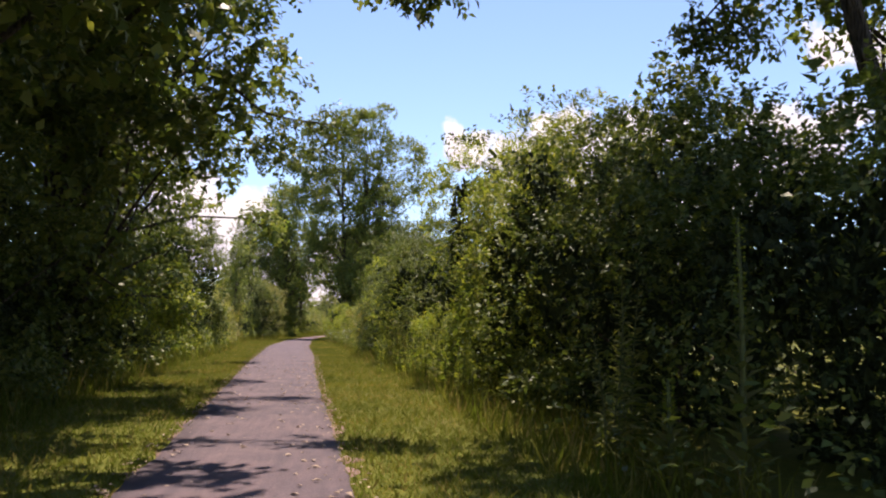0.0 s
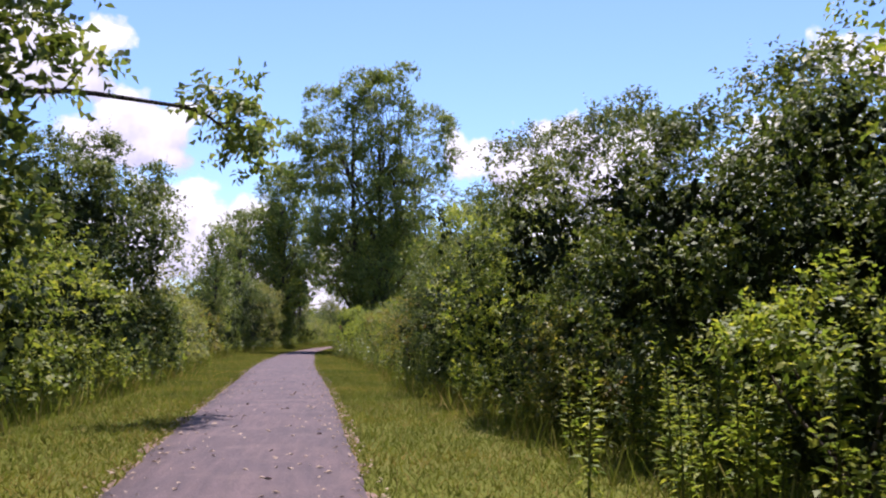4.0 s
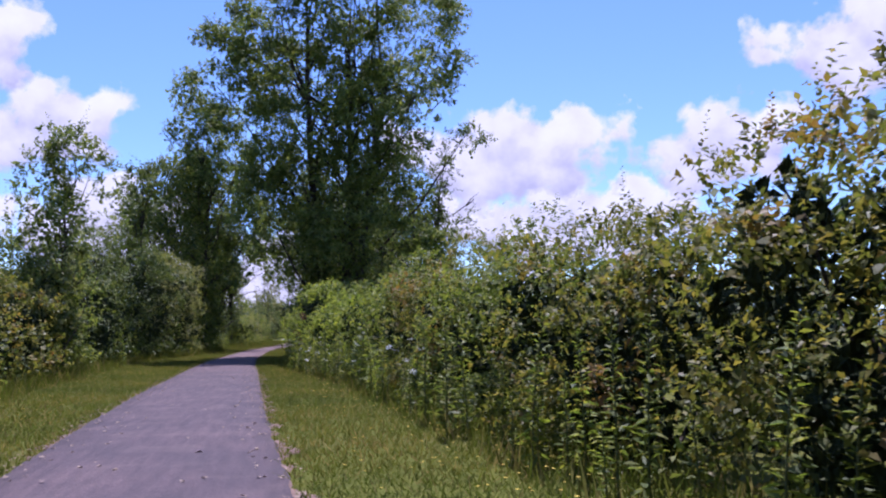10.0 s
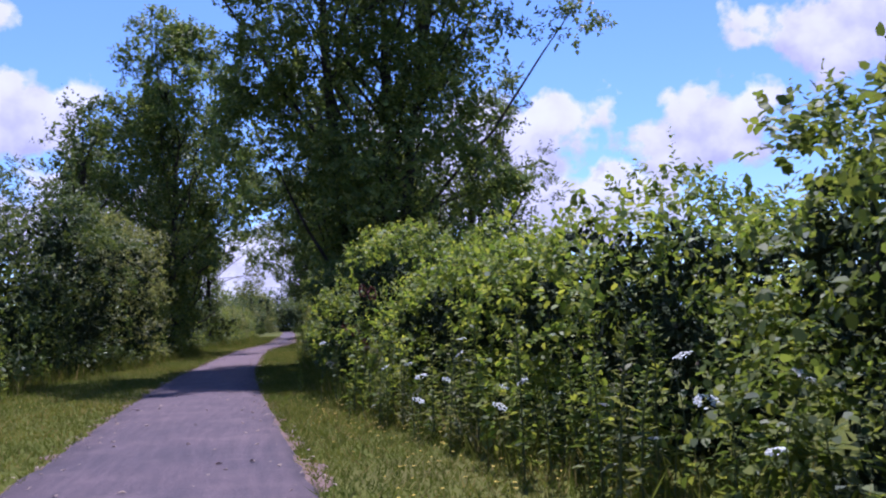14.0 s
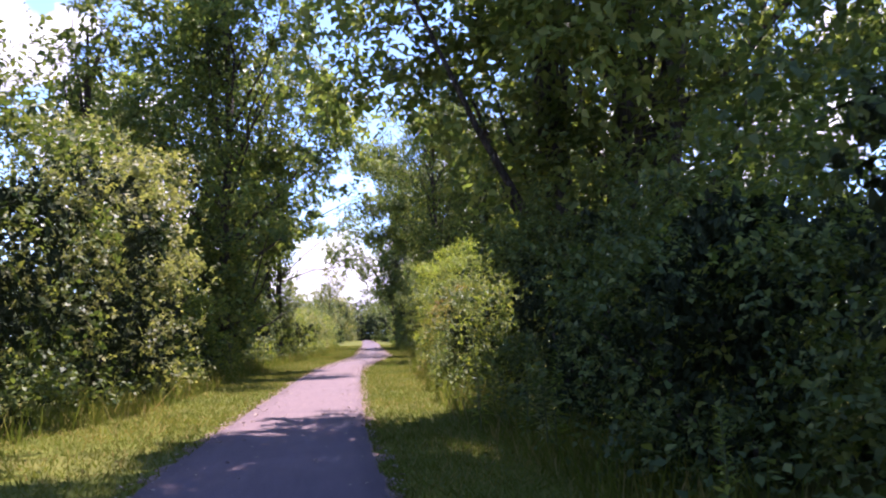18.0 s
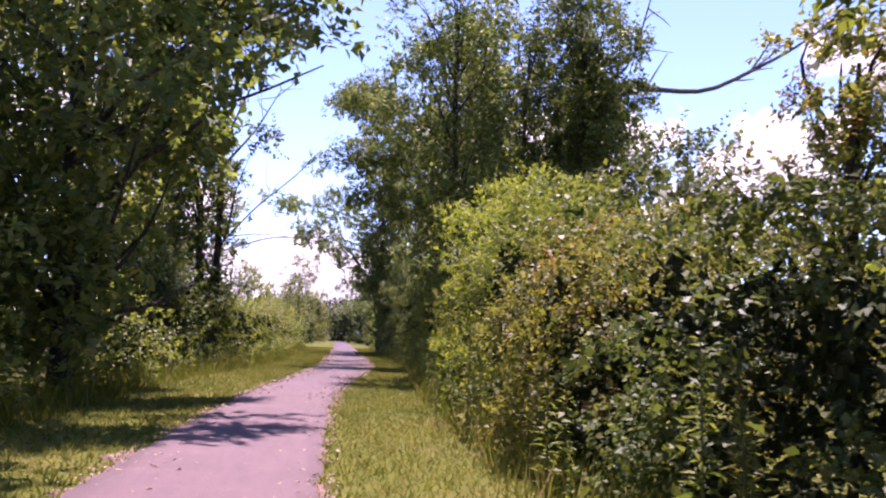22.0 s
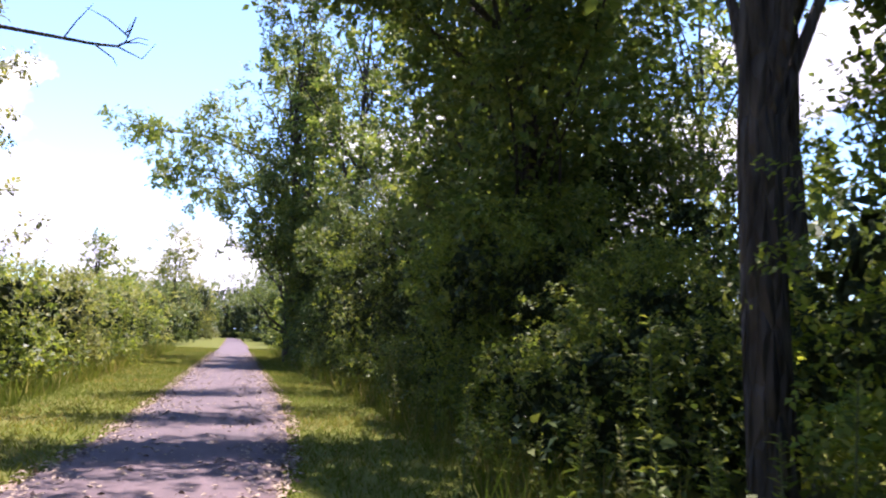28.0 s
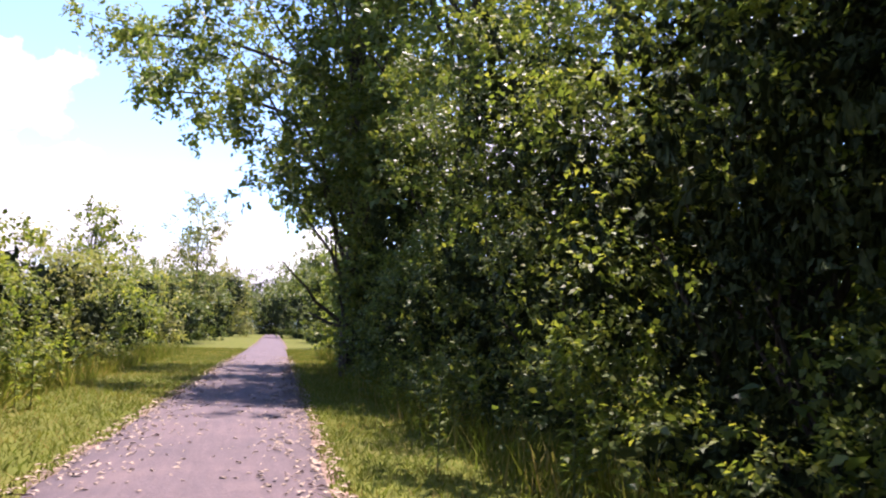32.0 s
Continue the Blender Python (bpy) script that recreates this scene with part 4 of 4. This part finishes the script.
def bough(owner, points, thick, kind=None, leaf=0.09, amount=0, mat=BARK, spread=0.5, name="bough", label=""):
    """A bent branch through the given places, as a part of its tree, with twigs and, if a kind is given, leaves."""
    rng = fresh()
    pts = np.asarray(points, float) - np.array(owner.location)
    s = np.linspace(0, len(pts) - 1, 4 * len(pts))
    line = np.stack([np.interp(s, range(len(pts)), pts[:, n]) for n in range(3)], -1)
    line[1:-1] = (line[:-2] + line[1:-1] * 2 + line[2:]) / 4
    v, f = tube(line, np.linspace(thick, thick * 0.25, len(line)), 6)
    vs, fs = [v], [f]
    ends = []
    for n in range(7):
        at = line[rng.integers(len(line) // 3, len(line))]
        tip = at + unit(rng.normal(size=3) * (1, 1, 0.7) + (line[-1] - line[0]) * 0.25) * spread * (0.5 + rng.random())
        mid = (at + tip) / 2 + rng.normal(0, 0.05, 3)
        v, f = tube(np.array([at, mid, tip]), (thick * 0.35, thick * 0.22, thick * 0.1), 5)
        fs.append(f + sum(len(w) for w in vs))
        vs.append(v)
        ends += [mid, tip]
    wood = part(name, mesh_from(name, np.concatenate(vs), np.concatenate(fs), mat), owner, label)
    if kind:
        rows = [(*e, spread * 0.45, spread * 0.45, spread * 0.35) for e in ends] + [(*line[-1], spread * 0.5, spread * 0.5, spread * 0.4)]
        v, f = sprays(rng, rows, amount, leaf)
        part("spray", mesh_from("spray", v, f, LEAF[kind]), wood)


bough(left_shade, [(-3.6, 12.6, 4.7), (-1.9, 11.4, 4.3), (-1.15, 12.2, 3.8), (-0.2, 12.1, 3.66)], 0.035, "dark", 0.06, 2.4, spread=0.5)
bough(left_shade, [(-4.0, 12.8, 1.9), (-3.2, 12.6, 1.4), (-2.35, 12.7, 0.85)], 0.02, "yellow", 0.05, 1.5, spread=0.35)
bough(left_shade, [(-4.0, 12.6, 4.4), (-2.0, 9.6, 4.6), (-0.4, 8.8, 4.5), (0.8, 8.6, 4.3)], 0.035, "dark", 0.09, 4.0, spread=0.55)
bough(left_shade, [(-4.0, 13.4, 4.2), (-2.6, 14.8, 4.2), (-1.4, 15.6, 4.0)], 0.04, "dark", 0.09, 4.0, spread=0.6)
bough(left_second, [(-5.0, 19.4, 2.8), (-3.6, 20.8, 3.4), (-2.4, 21.8, 3.5), (-1.9, 22.2, 3.2)], 0.04, "poplar", 0.11, 4.0, spread=0.5)
bough(right_first, [(5.2, 6.8, 5.8), (4.5, 8.0, 5.1), (3.8, 8.8, 4.2)], 0.04, "dark", 0.09, 3.0, spread=0.45)
bough(grove_left, [(-4.2, 86.0, 3.2), (-3.2, 83.6, 3.9), (-2.2, 82.0, 4.5), (-1.7, 81.5, 5.0)], 0.028, mat=DEADWOOD, spread=0.6, label="bare grey dead branch")
bough(grove_left, [(-4.2, 86.0, 3.4), (-3.2, 85.6, 3.5), (-2.2, 85.2, 3.4)], 0.022, mat=DEADWOOD, spread=0.25, label="bare grey dead branch")
bough(grove_left, [(-4.2, 86.0, 3.0), (-3.0, 87.4, 3.6), (-1.7, 88.4, 3.8), (-1.6, 88.5, 4.2)], 0.03, mat=DEADWOOD, spread=0.4, label="bare grey dead branch")
bough(grove_left, [(-4.2, 86.0, 5.4), (-3.4, 85.6, 6.3), (-2.8, 85.4, 7.4)], 0.04, mat=DEADWOOD, spread=0.8, label="bare grey dead branch")
bough(far_poplar, [(2.9, 111.0, 6.6), (-0.6, 112.6, 8.2), (-2.9, 114.0, 8.6)], 0.07, "poplar", 0.15, 16.0, spread=1.2)
bough(far_poplar, [(2.9, 111.0, 5.4), (-0.4, 111.0, 6.4), (-1.9, 110.6, 6.2)], 0.06, "poplar", 0.15, 12.0, spread=1.0)
bough(great_poplar, [(0.5, 60.8, 5.0), (-0.9, 61.0, 6.0), (-2.2, 61.4, 6.5)], 0.03, "poplar", 0.11, 12.0, spread=0.8)
bough(great_poplar, [(0.8, 60.8, 9.0), (-1.6, 60.6, 10.6), (-3.6, 60.8, 11.8)], 0.06, "poplar", 0.125, 14.0, spread=0.9)
bough(great_poplar, [(1.8, 60.8, 8.0), (3.8, 60.6, 9.8), (5.2, 60.5, 10.8)], 0.06, "poplar", 0.125, 10.0, spread=0.8)
bough(great_poplar, [(1.6, 60.4, 3.4), (3.6, 60.6, 4.2), (5.1, 60.8, 4.5)], 0.045, "poplar", 0.11, 8.0, spread=0.6)
bough(great_poplar, [(1.4, 60.4, 4.6), (4.0, 61.0, 6.0), (5.2, 61.4, 6.6)], 0.05, mat=DEADWOOD, spread=0.6, label="bare grey dead branch")
bough(grove_right, [(2.6, 88.9, 4.8), (0.9, 88.6, 6.0), (-0.9, 88.2, 6.5)], 0.045, "poplar", 0.095, 11.0, spread=0.85)
bough(grove_right, [(2.6, 88.9, 6.0), (0.8, 89.2, 7.8), (-0.9, 89.4, 8.6)], 0.045, "poplar", 0.095, 11.0, spread=0.9)
bough(grove_right, [(2.6, 88.9, 4.0), (1.2, 88.4, 4.8), (-0.3, 88.0, 5.1)], 0.035, "poplar", 0.095, 8.0, spread=0.7)
bough(thin_grove, [(4.5, 82.3, 5.6), (5.6, 82.0, 7.2), (7.6, 81.6, 7.1), (9.4, 81.0, 8.1), (10.6, 80.6, 9.0)], 0.09, mat=DEADWOOD, spread=1.2, label="bare grey dead branch")
bough(thin_grove, [(4.5, 82.3, 6.6), (5.8, 82.0, 7.8), (6.3, 82.0, 9.6)], 0.06, mat=DEADWOOD, spread=0.9, label="bare grey dead branch")
# Two boughs added high above the view, to throw shade on the trail.
bough(wood_near, [(4.4, 93.0, 7.0), (2.0, 92.6, 8.8), (0.2, 92.2, 9.4)], 0.05, "dark", 0.11, 13.0, spread=1.1)
bough(wood_far, [(4.3, 95.8, 7.4), (2.0, 96.0, 9.0), (0.2, 96.4, 9.6)], 0.05, "dark", 0.11, 13.0, spread=1.1)

# ---- weeds, flowers and litter ----
STALK = plain_material("stalk", (0.06, 0.08, 0.02), (0.12, 0.13, 0.04), 30.0)
PETAL = plain_material("white_petal", (0.5, 0.5, 0.42), (0.7, 0.7, 0.62), 60.0)
SUMAC = plain_material("red_fruit", (0.12, 0.025, 0.018), (0.22, 0.06, 0.036), 40.0)
DRY = plain_material("dry_leaf", (0.17, 0.11, 0.07), (0.42, 0.31, 0.22), 30.0)


def weed_meshes(seed, high, leaf, kind, pairs=22):
    rng = np.random.default_rng(seed)
    top = np.array((rng.normal(0, 0.08) * high, rng.normal(0, 0.08) * high, high))
    s = np.linspace(0, 1, 6)[:, None]
    line = top * s
    line[:, :2] *= s
    v, f = tube(line, np.linspace(0.008, 0.003, 6), 5)
    stalk = mesh_from("stalk", v, f, STALK)
    n = pairs * 4
    u = 0.1 + 0.9 * (np.arange(n) + rng.random(n)) / n
    base = top * u[:, None] * np.stack([u, u, np.ones(n)], -1)
    turn = np.arange(n) * 2.4 + rng.normal(0, 0.5, n)
    way = np.stack([np.cos(turn), np.sin(turn), -0.15 + 0.7 * u + rng.normal(0, 0.35, n)], -1)
    size = leaf * (1.35 - 0.85 * u) * (0.6 + 0.7 * rng.random(n))
    base += way * (0.03 * rng.random(n) * (1.1 - u))[:, None]
    v, f = leaves(base, way, np.tile((0.0, 0.0, 1.0), (n, 1)) + rng.normal(0, 0.4, (n, 3)), size, size * 0.15)
    return stalk, mesh_from("leaf_whorl", v, f, LEAF[kind])


WEEDS = [weed_meshes(70 + n, 0.55 + 0.12 * n, 0.062 + 0.009 * n, ("green", "yellow", "green", "grey", "green", "yellow")[n]) for n in range(6)]


def weed(x, y, kind, grow=1.0, turn=0.0, label="tall leafy weed with narrow leaves at the hedge foot"):
    ob = thing("weed", x, y, label, "weed", "weeds at the hedge foot")
    ob.rotation_euler = (0, 0, turn)
    ob.scale = (grow, grow, grow)
    part("stalk", WEEDS[kind][0], ob)
    part("leaf_whorl", WEEDS[kind][1], ob)


rng = np.random.default_rng(77)
for n in range(170):
    y = 10 + 90 * rng.random()
    weed(float(right_x(y)) + rng.normal(0.12, 0.16), y, int(rng.integers(6)), 0.5 + 0.5 * rng.random(), rng.random() * 6)
for n in range(70):
    y = 32 + 17 * rng.random()
    weed(float(right_x(y)) + rng.normal(-0.04, 0.14), y, int(rng.integers(6)), 0.55 + 0.5 * rng.random(), rng.random() * 6)
for n in range(60):
    y = 14 + 90 * rng.random()
    weed(float(left_x(y)) - rng.normal(0.1, 0.2), y, int(rng.integers(6)), 0.5 + 0.6 * rng.random(), rng.random() * 6)
for n in range(26):
    weed(1.55 + rng.normal(0, 0.35), 16.8 + rng.normal(0, 0.6), 1, 0.9 + 0.7 * rng.random(), rng.random() * 6, "tall yellow-green weed in a sunny clump")
for n in range(34):
    y = 9.6 + 5.0 * rng.random()
    weed(float(right_x(y)) + rng.normal(0.02, 0.12), y, (1, 1, 5)[n % 3], 0.5 + 0.45 * rng.random(), rng.random() * 6, "yellow-green weed in the sun at the hedge foot")
for n in range(5):
    weed(-0.45 + 0.13 * n, 64.6 + 0.25 * n, (0, 3, 1, 3, 0)[n], 0.85 + 0.06 * n, n * 1.3, "upright leafy weed sprig catching the light")
for n in range(6):
    weed(1.45 + 0.16 * n, 86.6 + 0.3 * n, (1, 2, 1, 5, 1, 2)[n], 0.4 + 0.06 * n, n * 1.7, "yellow-green weed sprig at the edge of the woods")


for n in range(6):
    weed(1.62 + 0.09 * n, 5.3 + 0.16 * n, (3, 0, 3, 4, 3, 0)[n], 0.95 + 0.08 * n, n * 1.1, "tall arching weed catching the light beside the trail")


def umbel_mesh(seed):
    rng = np.random.default_rng(seed)
    n = 46
    r, a = 0.05 * np.sqrt(rng.random(n)), rng.random(n) * 2 * np.pi
    base = np.stack([r * np.cos(a), r * np.sin(a), 0.012 - 3.0 * r * r + rng.normal(0, 0.002, n)], -1)
    way = np.stack([np.cos(a), np.sin(a), np.zeros(n)], -1) + rng.normal(0, 0.5, (n, 3)) * (1, 1, 0.3)
    v, f = leaves(base, way, np.tile((0.0, 0.0, 1.0), (n, 1)), np.full(n, 0.022), np.full(n, 0.009))
    return mesh_from("umbel", v, f, PETAL)


UMBELS = [umbel_mesh(90), umbel_mesh(91)]
STEMS = [stem_mesh("flower_stalk", np.random.default_rng(95 + n), (0, 0, 0), (0.04, 0.02 * n, 1.0), 0.006, 0.003, STALK, 0.12, 6, 5)[0] for n in range(2)]


def lace(x, y, high, n):
    """A white lacy flower on a thin stalk."""
    ob = thing("wildflower", x, y, "white lacy wildflower on a thin green stalk", "flower", "white wildflowers")
    stalk = part("flower_stalk", STEMS[n % 2], ob)
    stalk.scale = (high, high, high)
    head = part("umbel", UMBELS[n % 2], ob)
    head.location = (0.04 * high, 0.02 * (n % 2) * high, high)
    head.rotation_euler = (rng.normal(-0.35, 0.25), rng.normal(-0.2, 0.25), rng.random() * 6)
    head.scale = (0.55 + 0.4 * rng.random(),) * 3


for n in range(44):
    y = 38 + 12.5 * rng.random()
    lace(float(right_x(y)) + rng.normal(-0.13, 0.1), y, 0.3 + 0.5 * rng.random(), n)


def fruit_cone(x, y, z):
    """An upright red fruit head among the leaves."""
    gen = fresh()
    ob = thing("fruit_head", x, y, "dark red fuzzy fruit head among the leaves", "fruit", "red fruit heads", z)
    n = 90
    u = gen.random(n)
    a = gen.random(n) * 2 * np.pi
    r = 0.035 * np.sin(np.pi * (0.15 + 0.8 * u))
    base = np.stack([r * np.cos(a), r * np.sin(a), u * 0.14], -1)
    way = np.stack([np.cos(a), np.sin(a), np.full(n, 0.6)], -1)
    v, f = leaves(base, way, gen.normal(size=(n, 3)), np.full(n, 0.022), np.full(n, 0.009))
    part("fruit_cone", mesh_from("fruit_cone", v, f, SUMAC), ob)
    v, f = tube(np.array([(0, 0, -0.25), (0.01, 0, -0.1), (0, 0, 0.02)]), (0.0035, 0.003, 0.003), 5)
    part("fruit_stalk", mesh_from("fruit_stalk", v, f, TWIG), ob)


for x, y, z in ((-0.84, 49.6, 0.75), (-0.9, 50.1, 0.8), (-0.8, 49.2, 0.6), (-0.72, 49.0, 1.15), (-0.76, 49.5, 1.2)):
    fruit_cone(x, y, z)


def mullein(x, y, high):
    """A tall flower spike over a rosette of broad woolly leaves."""
    gen = fresh()
    ob = thing("mullein", x, y, "tall mullein spike over broad pale leaves", "weed", "mullein spikes")
    v, f = tube(np.array([(0, 0, 0), (0.01, 0, high * 0.5), (0, 0.01, high)]), (0.018, 0.016, 0.008), 7)
    part("stalk", mesh_from("stalk", v, f, STALK), ob)
    n = 40
    u = np.linspace(0, 0.62, n)
    a = np.arange(n) * 2.4
    base = np.stack([0.015 * np.cos(a), 0.015 * np.sin(a), u * high], -1)
    way = np.stack([np.cos(a), np.sin(a), np.full(n, 0.75)], -1)
    size = 0.2 * (1.15 - 1.3 * u)
    v, f = leaves(base, way, np.tile((0.0, 0.0, 1.0), (n, 1)) + gen.normal(0, 0.15, (n, 3)), size, size * 0.22)
    part("leaf_whorl", mesh_from("leaf_whorl", v, f, LEAF["grey"]), ob)
    n = 120
    u, a = 0.6 + 0.4 * gen.random(n), gen.random(n) * 6.28
    base = np.stack([0.018 * np.cos(a), 0.018 * np.sin(a), u * high], -1)
    v, f = leaves(base, np.stack([np.cos(a), np.sin(a), np.full(n, 0.4)], -1), gen.normal(size=(n, 3)), np.full(n, 0.022), np.full(n, 0.009))
    part("flower_spike", mesh_from("flower_spike", v, f, LEAF["yellow"]), ob)


mullein(0.05, 68.9, 1.0)
mullein(-0.1, 69.4, 0.7)
mullein(2.1, 4.46, 1.47)
mullein(1.75, 4.6, 0.6)


def litter(name, seed, count, y0, y1, edge, size, label):
    """Fallen leaves lying flat. edge: how far they gather at the trail's sides."""
    gen = np.random.default_rng(seed)
    y = y0 + (y1 - y0) * gen.random(count)
    u = gen.random(count) * 2 - 1
    u = np.sign(u) * np.abs(u) ** edge
    x = trail_x(y) + u * (trail_w(y) + 0.1)
    base = np.stack([x, y, 0.024 + 0.004 * gen.random(count)], -1)
    a = gen.random(count) * 6.28
    way = np.stack([np.cos(a), np.sin(a), gen.normal(0.06, 0.08, count)], -1)
    long = size * (0.5 + gen.random(count))
    v, f = leaves(base, way, np.tile((0.0, 0.0, 1.0), (count, 1)) + gen.normal(0, 0.15, (count, 3)), long, long * 0.3)
    tagged(new(name, mesh_from(name, v, f, DRY)), label, "leaf litter", kind="stuff")


litter("fallen_leaves", 31, 700, 2, 28, 0.6, 0.045, "scattered dry fallen leaves on the asphalt")
litter("fallen_leaves", 32, 350, 28, 62, 0.5, 0.04, "a few dry fallen leaves on the asphalt")
litter("fallen_leaves", 33, 800, 60, 84, 0.4, 0.034, "dry fallen leaves gathered along the trail edges")
litter("fallen_leaves", 34, 3000, 80, 112, 0.6, 0.042, "thick scatter of pale dry leaves on the trail")
litter("edge_litter", 35, 4200, 74, 116, 0.2, 0.048, "drift of pale dry leaves along the trail edge")
litter("edge_litter", 36, 2000, 0, 74, 0.13, 0.034, "dry leaf crumbs along the trail edge")


def blossoms(name, seed, count, y0, y1, side, label):
    """Small yellow flowers standing in the grass of a verge: four petals each."""
    gen = np.random.default_rng(seed)
    y = y0 + (y1 - y0) * gen.random(count)
    edge = trail_x(y) + side * trail_w(y)
    limit = right_x(y) if side > 0 else left_x(y)
    x = edge + (limit - edge) * (0.15 + 0.85 * gen.random(count) ** 0.7)
    tall = 0.05 + 0.07 * gen.random(count)
    at = np.repeat(np.stack([x, y, tall], -1), 4, axis=0)
    a = np.repeat(gen.random(count) * 6.28, 4) + np.tile(np.arange(4) * 1.571, count)
    way = np.stack([np.cos(a), np.sin(a), np.full(len(a), 0.35)], -1)
    long = np.repeat(0.011 + 0.006 * gen.random(count), 4)
    v, f = leaves(at, way, np.tile((0.0, 0.0, 1.0), (len(a), 1)), long, long * 0.42)
    tagged(new(name, mesh_from(name, v, f, YELLOW)), label, "flower", kind="stuff")


YELLOW = plain_material("yellow_petal", (0.55, 0.36, 0.03), (0.75, 0.55, 0.06), 60.0)
blossoms("yellow_flowers", 41, 420, 28, 50, 1, "tiny yellow flowers scattered in the mown verge")
blossoms("yellow_flowers", 42, 260, 26, 52, -1, "tiny yellow flowers scattered in the mown verge")
